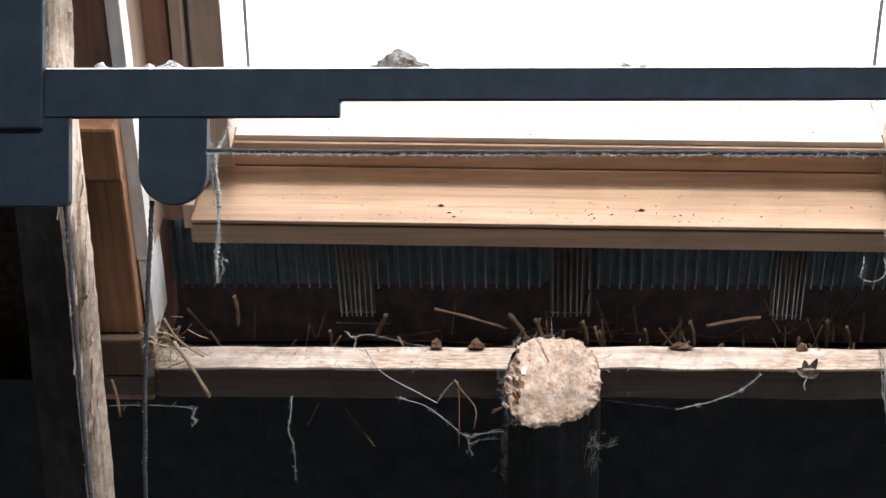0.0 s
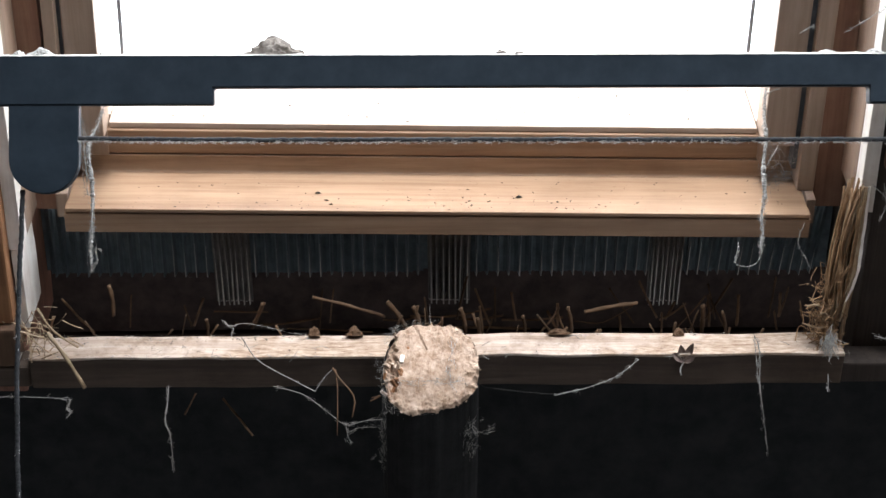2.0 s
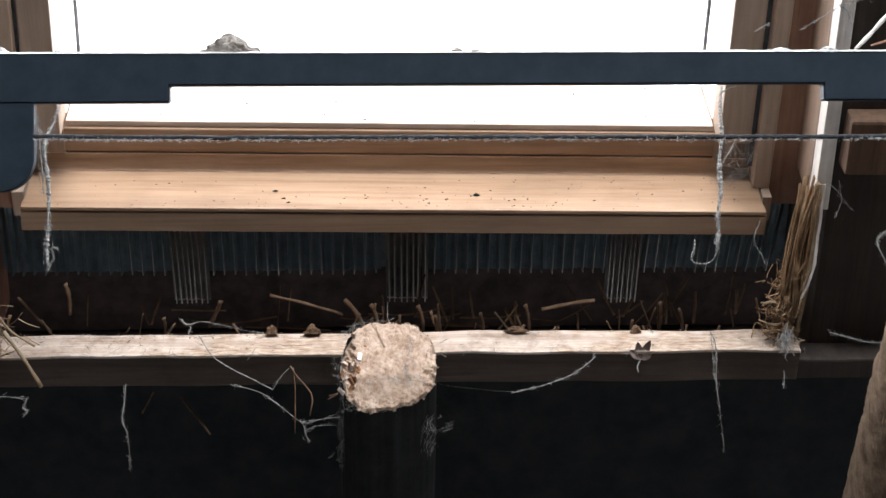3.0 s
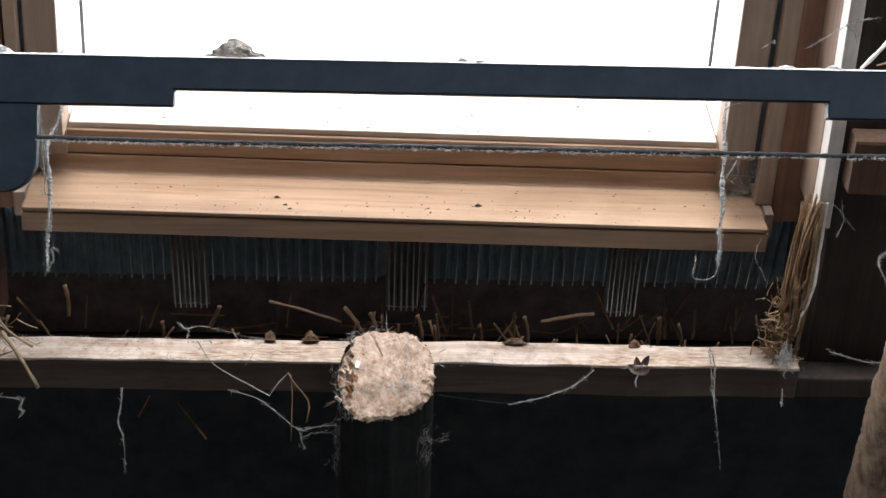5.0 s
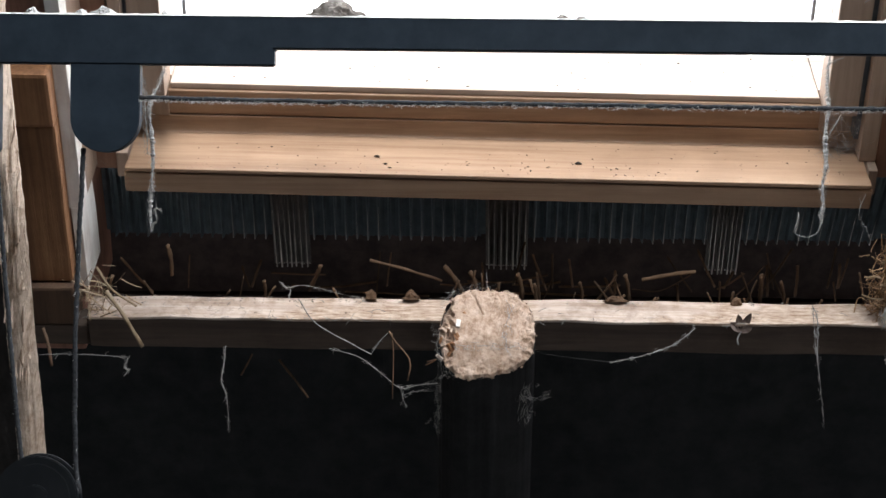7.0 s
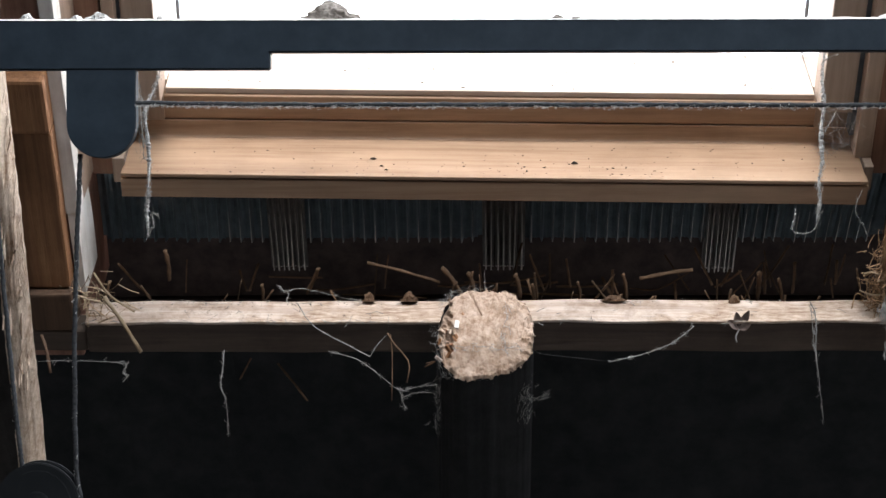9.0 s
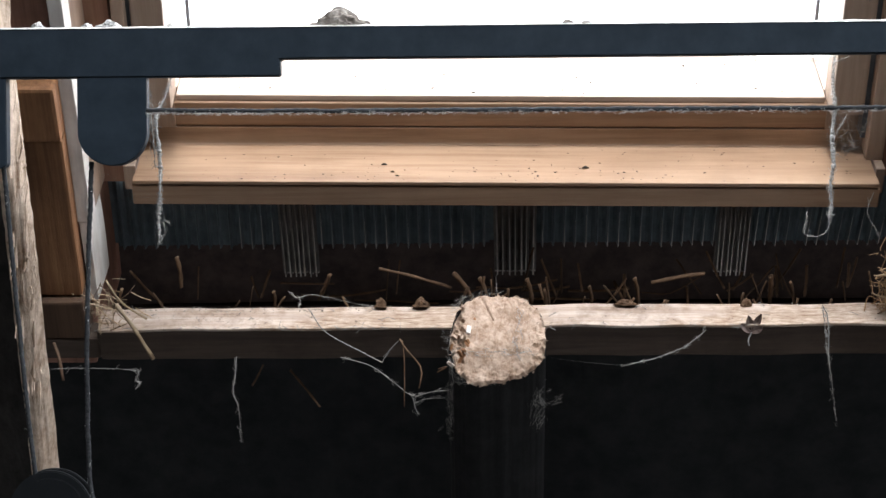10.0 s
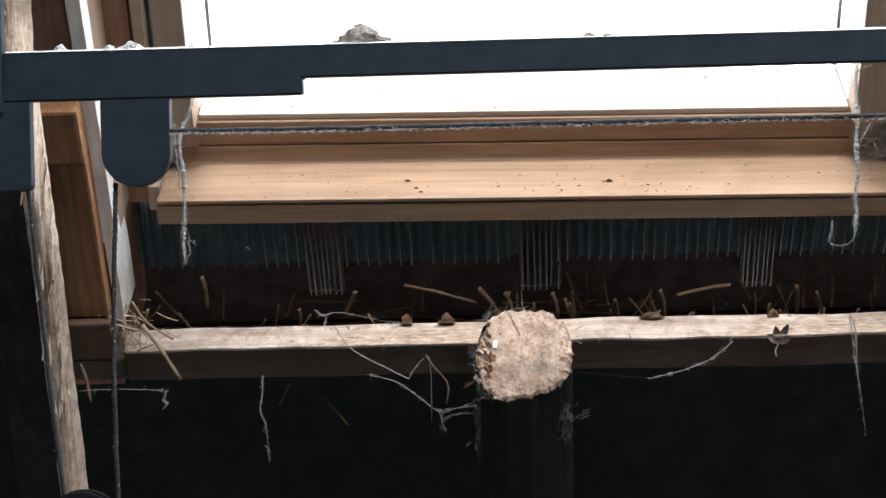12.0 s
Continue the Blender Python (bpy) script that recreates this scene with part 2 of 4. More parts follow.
def tube(points, radius, sides=8, bm=None, flat=1.0, wob=0.0, seed=0.0):
    """A tube swept along points, with one radius or one for each point; wob makes it knobbly."""
    bm = bm or bmesh.new()
    pts = [Vector(p) for p in points]
    rad = radius if isinstance(radius, (list, tuple)) else [radius] * len(pts)
    rings, side = [], None
    for i, p in enumerate(pts):
        way = (pts[min(i + 1, len(pts) - 1)] - pts[max(i - 1, 0)]).normalized()
        if side is None:
            side = way.orthogonal().normalized()
        side = (side - way * side.dot(way)).normalized()
        up = way.cross(side)
        ring = []
        for k in range(sides):
            a = 2 * math.pi * k / sides
            d = side * math.cos(a) + up * math.sin(a) * flat
            r = rad[i]
            if wob:
                r *= 1 + wob * noise.noise(p * 60 + d * 1.7 + Vector((seed, 0, seed)))
            ring.append(bm.verts.new(p + d * r))
        rings.append(ring)
    for a, b in zip(rings, rings[1:]):
        for k in range(sides):
            bm.faces.new((a[k], a[(k + 1) % sides], b[(k + 1) % sides], b[k]))
    bm.faces.new(rings[0][::-1])
    bm.faces.new(rings[-1])
    return bm


def curve_points(points, n=24, jitter=0.0, seed=0):
    """A smooth line through a few points, with a little unrest."""
    p = [Vector(q) for q in points]
    p = [p[0] * 2 - p[1]] + p + [p[-1] * 2 - p[-2]]
    out = []
    spans = len(p) - 3
    for i in range(n + 1):
        s = min(i / n * spans, spans - 1e-6)
        k, f = int(s), s - int(s)
        a, b, c, d = p[k:k + 4]
        q = 0.5 * (2 * b + (c - a) * f + (2 * a - 5 * b + 4 * c - d) * f * f + (3 * b - a - 3 * c + d) * f ** 3)
        out.append(q + jitter * noise.noise_vector(q * 45 + Vector((seed * 3.1, seed, 0))))
    return out


def straw(points, r=0.0022, bm=None, sides=6):
    pts = curve_points(points, 8, 0.0006, points[0][0] * 31)
    rr = [r * (1 + 0.16 * math.sin(i * 1.9 + points[0][0] * 50)) for i in range(len(pts))]
    return tube(pts, rr, sides, bm, flat=0.6)


def prism(outline, m, thick, bevel=0.0):
    """A plate cut to an outline in its own x and y, thick along z."""
    bm = bmesh.new()
    f = bm.faces.new([bm.verts.new((x, y, 0)) for x, y in outline])
    got = bmesh.ops.extrude_face_region(bm, geom=[f])["geom"]
    bmesh.ops.translate(bm, vec=(0, 0, thick), verts=[g for g in got if isinstance(g, bmesh.types.BMVert)])
    bmesh.ops.recalc_face_normals(bm, faces=bm.faces)
    if bevel:
        sharp = [e for e in bm.edges if e.calc_face_angle(0) > 0.9]
        bmesh.ops.bevel(bm, geom=sharp, offset=bevel, segments=2, affect="EDGES")
    bmesh.ops.transform(bm, matrix=m, verts=bm.verts)
    return bm


def up(u, v, w):
    return ROOF @ Vector((u, v, w))


# ---- the attic: floor, gables and the two roof slopes close it ----
FLOOR_Z = 0.0
tagged(part("floor", box((-3, -4.4, -0.1), (3, 4.2, FLOOR_Z)), CONCRETE), "grey screed floor of the attic", kind="structure")
tagged(part("wall_west", box((-3.2, -4.6, -0.1), (-3.0, 4.4, 6.0)), PLASTER), "dim grey plastered gable wall", kind="structure")
tagged(part("wall_east", box((3.0, -4.6, -0.1), (3.2, 4.4, 6.0)), PLASTER), "dim grey plastered gable wall", kind="structure")
V_TOP, V_LOW = 3.9, -2.1
W_IN, W_OUT = 0.168, 0.186
LEFT, RIGHT, LOW, HIGH = -0.400, 0.470, -0.05, 1.54
roof = thing("roof_slope", up(0, 1, W_IN), "dark underside of a thatched roof slope", "roof", kind="structure")
for lo, hi in (((-3, V_LOW, W_IN), (LEFT, V_TOP, W_OUT)), ((RIGHT, V_LOW, W_IN), (3, V_TOP, W_OUT)),
               ((LEFT, V_LOW, W_IN), (RIGHT, LOW, W_OUT)), ((LEFT, HIGH, W_IN), (RIGHT, V_TOP, W_OUT))):
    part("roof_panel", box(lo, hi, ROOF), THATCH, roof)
ridge = up(0, V_TOP, W_IN)
BACK = Matrix.Translation((0, 2 * ridge.y, 0)) @ Matrix.Diagonal((1, -1, 1, 1)) @ ROOF
back = thing("roof_back", up(0, 1, W_IN), "dark underside of the opposite roof slope", "roof", kind="structure")
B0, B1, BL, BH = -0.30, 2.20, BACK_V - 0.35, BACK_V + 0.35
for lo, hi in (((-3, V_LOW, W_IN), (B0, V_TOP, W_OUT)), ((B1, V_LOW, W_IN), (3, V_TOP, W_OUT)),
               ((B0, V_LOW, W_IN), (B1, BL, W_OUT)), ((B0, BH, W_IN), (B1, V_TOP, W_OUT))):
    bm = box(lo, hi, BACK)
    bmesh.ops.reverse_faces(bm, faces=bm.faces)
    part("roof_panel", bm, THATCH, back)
# unseen frame added around the fill light
window2 = thing("added_rooflight", BACK @ Vector((0.12, 0, 0.1)), "unseen long pine rooflight, added under the ridge for fill light", "window", kind="structure")
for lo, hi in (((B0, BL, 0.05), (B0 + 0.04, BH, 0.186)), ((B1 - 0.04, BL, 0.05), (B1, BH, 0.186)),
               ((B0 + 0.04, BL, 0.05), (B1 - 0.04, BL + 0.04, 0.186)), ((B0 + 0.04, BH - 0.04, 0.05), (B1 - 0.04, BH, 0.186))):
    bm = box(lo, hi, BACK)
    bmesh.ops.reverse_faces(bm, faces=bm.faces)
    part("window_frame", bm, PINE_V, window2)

# ---- the roof window ----
window = thing("window_1", WIN @ Vector((0.03, -0.03, 0)), "pine roof window with dusty frame and bright overcast panes", "window", kind="structure")
FL, FR = -0.355, 0.420          # the frame's inner faces
D = 0.111                       # the frame's depth
SL, SR = -0.318, 0.373          # the sash opening
TOPV = 1.52
# bottom member: front lip, groove, sill and a coved fillet at its back
part("frame_front_lip", box((FL - 0.002, -0.0290, 0.0005), (FR + 0.002, -0.0064, 0.02), WIN, 0.0014), PINE_U, window, "narrow pine lip below the sill")
part("frame_groove", box((FL - 0.002, -0.0075, 0.0060), (FR + 0.002, -0.0035, 0.02), WIN), PINE_U, window)
part("window_sill", box((FL, -0.0044, 0.0), (FR, 0.0, D + 0.03), WIN, 0.0012), PINE_U, window, "pale pine sill sprinkled with dark droppings")
SIDEWAYS = Matrix(((0, 0, 1, FL + 0.001), (0, 1, 0, 0), (1, 0, 0, 0), (0, 0, 0, 1)))
cove = [(0.0770 + 0.0050 * f ** 0.5, 0.0004 + 0.0176 * f ** 1.6) for f in (0, 0.06, 0.14, 0.25, 0.4, 0.55, 0.7, 0.85, 1.0)]
part("sill_cove", prism(cove + [(0.112, 0.0180), (0.112, 0.0004)], WIN @ SIDEWAYS, FR - FL - 0.002), PINE_U, window, "coved pine fillet behind the sill")
JL, JR = -0.3572, 0.4140        # the side jambs' inner faces
for a, b in ((-0.3700, JL), (JR, 0.4320)):
    part("window_frame_side", box((a, 0.0008, 0.048), (b, TOPV, D + 0.03), WIN, 0.0015), PINE_V, window)
for a, b in ((-0.3700, FL - 0.0022), (FR + 0.0022, 0.4320)):
    part("jamb_foot", box((a, -0.0290, 0.030), (b, 0.0006, D + 0.03), WIN, 0.0015), PINE_V, window)
part("window_frame_head", box((JL, TOPV - 0.04, 0.0), (JR, TOPV, D + 0.03), WIN, 0.002), PINE_U, window)
# sash: bottom rail with a bead, sides, head
SW0, SW1 = 0.0835, D + 0.062
part("sash_bottom_rail", box((SL - 0.030, 0.0193, SW0), (SR + 0.030, 0.0474, SW1), WIN, 0.002), PINE_U, window)
part("sash_bead", box((SL + 0.0005, 0.0476, SW0 + 0.004), (SR - 0.0005, 0.0546, SW1 + 0.010), WIN, 0.0015), PINE_LIT, window, "pine bead under the pane, its bright light put in paler")
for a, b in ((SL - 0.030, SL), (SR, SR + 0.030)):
    part("sash_bead_end", box((a, 0.0476, 0.1050), (b, 0.0546, SW1 + 0.010), WIN), PINE_LIT, window)
for a, b in ((-0.3530, -0.3190), (0.3740, 0.4085)):
    part("sash_side", box((a, 0.0480, 0.060), (b, TOPV - 0.05, 0.104), WIN, 0.002), PINE_V, window)
    part("sash_cheek", box((a, 0.0185, SW0 - 0.0022), (b, 0.0476, SW0 - 0.0003), WIN, 0.0006), PINE_V, window)
part("sash_head", box((SL, TOPV - 0.11, SW0), (SR, TOPV - 0.05, SW1), WIN, 0.0025), PINE_U, window)
pane = part("pane", box((SL - 0.020, 0.050, SW1 + 0.012), (SR + 0.030, TOPV - 0.06, SW1 + 0.016), WIN), GLASS, window)
pane.visible_shadow = False
for x in (-0.3145, 0.3700):
    part("gasket", box((x, 0.0560, SW1 + 0.0065), (x + 0.004, TOPV - 0.11, SW1 + 0.0115), WIN), SEAL, window, "grey glazing seal")

# ---- rafters beside the window, with packing blocks below ----
RL, RR = -0.4080, 0.4745
IN = -0.036                     # the rafters' inner faces stand proud of the window
rafter = thing("rafter", up(RL, -0.5, IN), "brown sawn rafter with pale lit edge", "rafter", "rafters")
BV0, BV1 = -0.1701, -0.1308
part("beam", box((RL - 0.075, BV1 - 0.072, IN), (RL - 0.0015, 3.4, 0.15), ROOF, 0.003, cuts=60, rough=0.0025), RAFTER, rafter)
part("packing_block", box((RL - 0.074, 0.088, IN - 0.030), (RL - 0.0005, 0.148, IN - 0.001), ROOF, 0.004, cuts=8, rough=0.0015), BLOCK, rafter, "orange-brown packing block nailed on the rafter")
part("packing_board", box((RL - 0.074, -0.098, IN - 0.024), (RL - 0.0010, 0.0865, IN - 0.001), ROOF, 0.003, cuts=14, rough=0.0015), BLOCK, rafter, "brown board nailed on the rafter")
part("packing_block", box((RL - 0.074, -0.146, IN - 0.034), (RL + 0.001, -0.100, IN - 0.001), ROOF, 0.003, cuts=8, rough=0.0015, seed=8), BROWN_V, rafter, "brown block nailed on the rafter")
rafter2 = thing("rafter", up(RR, -0.5, IN), "dark brown sawn rafter beside stuffed straw", "rafter", "rafters")
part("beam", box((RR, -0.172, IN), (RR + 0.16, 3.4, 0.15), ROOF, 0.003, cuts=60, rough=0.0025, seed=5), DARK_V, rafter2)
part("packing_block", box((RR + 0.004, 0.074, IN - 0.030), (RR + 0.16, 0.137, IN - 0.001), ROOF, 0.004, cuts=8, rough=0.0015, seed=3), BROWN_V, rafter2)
# one board in two colours: near-white where lit, brown for its shaded side
for thing_, a, b, seed, low in ((rafter, RL - 0.0010, RL + 0.0135, 0, -0.02), (rafter2, RR - 0.0155, RR - 0.0005, 2, 0.02)):
    part("lit_edge", box((a, low, IN - 0.004), (b, 1.6, -0.0125), ROOF, 0.001, cuts=30, rough=0.0015, seed=seed), PALE, thing_, "front of the edge board, its light put in as near-white wood")
    part("shaded_edge", box((a, low, -0.0120), (b - 0.0005, 1.6, 0.0500), ROOF, 0.001, cuts=30, rough=0.0008, seed=seed), EDGE_SHADE, thing_, "inner side of the edge board, its shade put in as brown")
part("lit_edge", box((RL + 0.0005, -0.118, IN - 0.003), (RL + 0.0100, -0.0205, 0.030), ROOF, 0.001, cuts=20, rough=0.0018, seed=4), PALE, rafter, "foot of the edge board, its light put in as near-white wood")
# linings between window frame and edge board, set back
for a, b in ((RL + 0.006, -0.3705), (0.4325, RR - 0.008)):
    tagged(part("lining_strip", box((a, -0.026, 0.0508), (b, 2.0, 0.080), ROOF, 0.001, cuts=20, rough=0.001), PINE_RED), "reddish brown lining strip beside the window", "trim", kind="structure")
for a, b in ((JL + 0.0002, -0.3532), (0.4088, JR - 0.0002)):
    part("weather_strip", box((a, 0.0190, 0.0640), (b, TOPV - 0.05, D + 0.05), WIN), RUBBER, window, "dark weather strip in the gap")

# ---- battens across the foot of the opening, butting against the sawn-off pole ----
for a, b, dv, seed in ((-0.3960, 0.0185, 0.0, 0), (0.0195, 0.4560, 0.0012, 4)):
    bt = thing("batten", up((a + b) / 2, BV0, -0.056), "weathered wooden batten, lit top put in paler, with dust and straw", "batten", "battens at the foot of the opening")
    # lit top and shaded front are coloured in: pale slab over dark body
    part("body", box((a, BV0 + dv, -0.075), (b, BV1 + dv - 0.003, -0.037), ROOF, 0.002, cuts=60, rough=0.0016, seed=seed), SHADED_U, bt, "batten body, its shade put in as dark brown")
    part("lit_top", box((a + 0.0005, BV1 + dv - 0.0035, -0.0752), (b - 0.0005, BV1 + dv, -0.0368), ROOF, 0.001, cuts=90, rough=0.0018, seed=seed), BATTEN, bt, "sawn top face, its light put in as paler wood")

# the battens' ends in shadow, added as separate blocks of darker wood
for a, b, m, who in ((RL - 0.074, -0.3965, SHADED_U, rafter), (0.4565, RR + 0.16, DARK_V, rafter2)):
    part("shaded_end", box((a, BV0 - 0.002, -0.070), (b, BV1 - 0.016, -0.0365), ROOF, 0.003, cuts=12, rough=0.0016, seed=6), m, who, "shaded batten end, put in as a dark block")

# ---- sawn-off pole rafter under the batten ----
log = thing("pole_rafter", up(0.0222, -0.5, -0.125), "round rafter pole sawn off below the window", "rafter")
AX = Vector((0, -CS, SN))
top = up(0.0222, -0.1117, -0.125)
n_face = Vector((0, -math.cos(radians(33.4)), math.sin(radians(33.4))))
seg = 160
R0 = 0.0505
eu, ew = Vector((1, 0, 0)), Vector((0, SN, CS))


def girth(a):
    """The pole's radius at an angle: squarish, hewn flat below, with a ragged bark line."""
    d = Vector((math.cos(a), math.sin(a), 0))
    n = 2.9
    r = (abs(math.cos(a - 0.10)) ** n + abs(math.sin(a - 0.10) * 1.03) ** n) ** (-1 / n)
    if d.y < 0:
        r = min(r, 0.95 / max(0.2, -d.y + 0.10 * d.x))
    r *= 0.985 - 0.05 * max(0, math.cos(a - radians(52))) ** 6 - 0.11 * max(0, math.cos(a + radians(48))) ** 5 - 0.05 * max(0, math.cos(a - radians(148))) ** 8
    r *= 1 + 0.030 * noise.noise(d * 2.6 + Vector((3.1, 0, 7))) + 0.034 * noise.noise(d * 5 + Vector((0, 5, 0))) + 0.016 * noise.noise(d * 16)
    return R0 * r


def on_cut(q):
    return q + AX * (-(q - top).dot(n_face) / AX.dot(n_face))


bm = bmesh.new()
rings = []
for s in (0.0, 0.004, 0.012, 0.03, 0.07, 0.15, 0.3, 0.6, 1.0, 1.5):
    ring = []
    for k in range(seg):
        a = 2 * math.pi * k / seg
        d = eu * math.cos(a) + ew * math.sin(a)
        ring.append(bm.verts.new(on_cut(top + d * girth(a) * (0.985 if s == 0 else 1)) - AX * s))
    rings.append(ring)
for a, b in zip(rings, rings[1:]):
    for k in range(seg):
        bm.faces.new((a[k], b[k], b[(k + 1) % seg], a[(k + 1) % seg]))
bm.faces.new(rings[-1])
bmesh.ops.recalc_face_normals(bm, faces=bm.faces)
part("pole", bm, SHADED_BARK, log, smooth=True)
bm = bmesh.new()
prev = None
for j in range(47):
    f = max(j / 46, 0.004)
    ring = []
    for k in range(seg):
        a = 2 * math.pi * k / seg
        d = eu * math.cos(a) + ew * math.sin(a)
        base = on_cut(top + d * girth(a) * f * 1.005)
        rim = max(0, (f - 0.62) / 0.38)
        h = 0.0006 * noise.noise(base * 260) + 0.0016 * noise.noise(base * 60)
        h += rim * (0.0015 * noise.noise(base * 330) + 0.0022 * noise.noise(base * 150 + Vector((4, 0, 0))))
        # the rotten side, eaten away in steps
        x, y = math.cos(a) * f, math.sin(a) * f
        shore = -0.66 + 0.16 * noise.noise(Vector((y * 3.1, 0, 2))) + 0.12 * noise.noise(Vector((y * 9, x * 4, 5)))
        rot = min(1, max(0, (shore - x) / 0.06)) * (1 if -0.45 < y < 0.75 else 0.25)
        h -= rot * (0.005 + 0.007 * abs(noise.noise(base * 70)) + 0.006 * abs(noise.noise(base * 210 + Vector((2, 0, 0)))))
        # a saw crack near the upper edge
        h -= 0.0030 * max(0, 1 - abs((x + 0.26) - 0.5 * (0.75 - y)) / 0.035) * (1 if 0.4 < y < 0.92 else 0)
        h -= 0.006 * max(0, (f - 0.93) / 0.07) * (0.6 + noise.noise(base * 140))
        ring.append(bm.verts.new(base + n_face * (h + 0.0025)))
    if prev:
        for k in range(seg):
            bm.faces.new((prev[k], prev[(k + 1) % seg], ring[(k + 1) % seg], ring[k]))
    else:
        bm.faces.new(ring)
    prev = ring
bmesh.ops.recalc_face_normals(bm, faces=bm.faces)
cut = part("cut_end", bm, ENDGRAIN, log, "rough pale sawn end with a rotten notch")
chip = on_cut(top - eu * 0.029 + ew * 0.009) + n_face * 0.0035
part("chip", box((-0.0022, -0.0015, -0.0042), (0.0022, 0.0015, 0.0042), Matrix.Translation(chip) @ pose(0, 0, 0, -30, 8, 0), 0.0006), PALE, cut, "pale wood chip")
rnd = random.Random(21)
for k in range(150):
    a = rnd.uniform(0, 2 * math.pi) if k % 2 else rnd.gauss(radians(-25), 0.8)
    c = top + (eu * math.cos(a) + ew * math.sin(a)) * girth(a) * rnd.uniform(0.72 if k % 2 == 0 else 0.90, 1.02)
    c += AX * (-(c - top).dot(n_face) / AX.dot(n_face)) + n_face * rnd.uniform(-0.001, 0.003)
    bm = bmesh.new()
    bmesh.ops.create_icosphere(bm, subdivisions=1, radius=rnd.uniform(0.0004, 0.0013))
    for v in bm.verts:
        v.co = c + v.co * (1 + 0.7 * noise.noise(v.co * 900 + c * 50))
    part("crumb", bm, ENDGRAIN, cut)
for k in range(16):
    c = top + eu * (-0.036 + rnd.gauss(0, 0.006)) + ew * rnd.gauss(-0.004, 0.012)
    c += AX * (-(c - top).dot(n_face) / AX.dot(n_face)) + n_face * rnd.uniform(-0.004, 0.002)
    part("splinter", box((-0.0014, -0.0012, -0.004), (0.0014, 0.0012, 0.004), Matrix.Translation(c) @ pose(0, 0, 0, rnd.uniform(-40, 40), rnd.uniform(-50, 50), rnd.uniform(0, 180)) @ Matrix.Scale(rnd.uniform(0.6, 1.5), 4), 0.0003), BATTEN if k % 3 == 0 else BLOCK, cut)

# ---- pleated flashing below the window ----
apron = thing("flashing", up(0.02, -0.05, 0.12), "pleated grey metal flashing apron with three longer tabs", "flashing")
PLEAT = 0.0122
TABS = ((-0.2235, -0.1795), (0.0199, 0.0695), (0.2735, 0.3140))
rnd = random.Random(12)


def pleat_strip(x, low, pitch, lean, bend):
    """One folded pleat: a narrow standing ridge between two flat flanks."""
    bm = bmesh.new()
    shape = ((0, 0.0), (0.30, 0.001), (0.38, -0.0012), (0.42, -0.0062), (0.46, -0.0080), (0.50, -0.0085), (0.54, -0.0080), (0.58, -0.0062), (0.62, -0.0012), (0.70, 0.001), (1.0, 0.0))
    tops = [bm.verts.new(up(x + pitch * f, -0.022, 0.122 + w)) for f, w in shape]
    lows = [bm.verts.new(up(x + pitch * f + lean, low, 0.122 + w * bend)) for f, w in shape]
    for a, b, c, d in zip(tops, tops[1:], lows[1:], lows):
        bm.faces.new((a, b, c, d))
    res = bmesh.ops.extrude_face_region(bm, geom=bm.faces[:])["geom"]
    bmesh.ops.translate(bm, vec=up(0, 0, 0.0012) - up(0, 0, 0), verts=[g for g in res if isinstance(g, bmesh.types.BMVert)])
    return bm


def fold(x, top_v, low, lean, r, w=0.1128):
    share = (top_v + 0.022) / (low + 0.022)
    return tube([up(x + lean * share, top_v, w), up(x + lean * (share + 1) / 2, (top_v + low) / 2, w), up(x + lean, low, w - 0.0002)], [r * 0.25, r * 0.7, r], 5)


part("backing", box((RL - 0.004, -0.1500, 0.1240), (RR + 0.03, -0.0200, 0.1265), ROOF), LEAD, apron)
x = RL + 0.004
while x < RR - 0.01:
    tab = next((t for t in TABS if t[0] - 0.004 <= x < t[1] - 0.002), None)
    lean = -0.010 * max(0, x - 0.2) / 0.2
    if tab:
        n = 7
        pitch = (tab[1] - tab[0]) / n
        for i in range(n):
            u = tab[0] + pitch * i
            low = -0.1905 - 0.003 * (tab[0] > 0.2) + 0.0018 * noise.noise(Vector((u * 190, 0, 0)))
            fan = lean + (0.004 if tab[0] < 0 else 0.002) * (1 - i / n) + rnd.gauss(0, 0.0006)
            strip = part("pleat", pleat_strip(u, low, pitch, fan, 1.0), LEAD_TAB, apron, smooth=True)
            part("fold_edge", fold(u + pitch * 0.5, -0.115, low, fan, rnd.uniform(0.0006, 0.0011)), BRIGHT_METAL, strip, "bright fold")
            part("cut_edge", tube([up(u + fan + 0.0005, low, 0.1215), up(u + fan + pitch - 0.0005, low - 0.0004, 0.1212)], 0.0006, 5), BRIGHT_METAL, strip, "bright cut edge")
        x = tab[1] + 0.001
        continue
    low = -0.153 + 0.0020 * noise.noise(Vector((x * 90, 0, 0)))
    strip = part("pleat", pleat_strip(x, low, PLEAT, lean, 1.0 + 0.3 * noise.noise(Vector((x * 70, 3, 0)))), LEAD, apron, smooth=True)
    if x > -0.27 and rnd.random() < 0.88:
        part("fold_edge", fold(x + PLEAT * 0.5, rnd.uniform(-0.12, -0.105), low, lean, rnd.uniform(0.00025, 0.00065)), BRIGHT_METAL, strip, "bright fold")
    x += PLEAT

# ---- black steel rail with pulley housings in front of the window ----
rail = thing("curtain_rail", (0.0000, 1.7200, 1.7573), "black coated steel rail with dust along its top", "rail")
X0, X1 = -0.4420, 0.6789
ZT, ZB, ZF = 1.7725, 1.7437, 1.7285
YN, YF = 1.72, 1.736
XA, XB = -0.1725, 0.4153
FLIP = Matrix(((1, 0, 0, 0), (0, 0, -1, YF), (0, 1, 0, 0), (0, 0, 0, 1)))
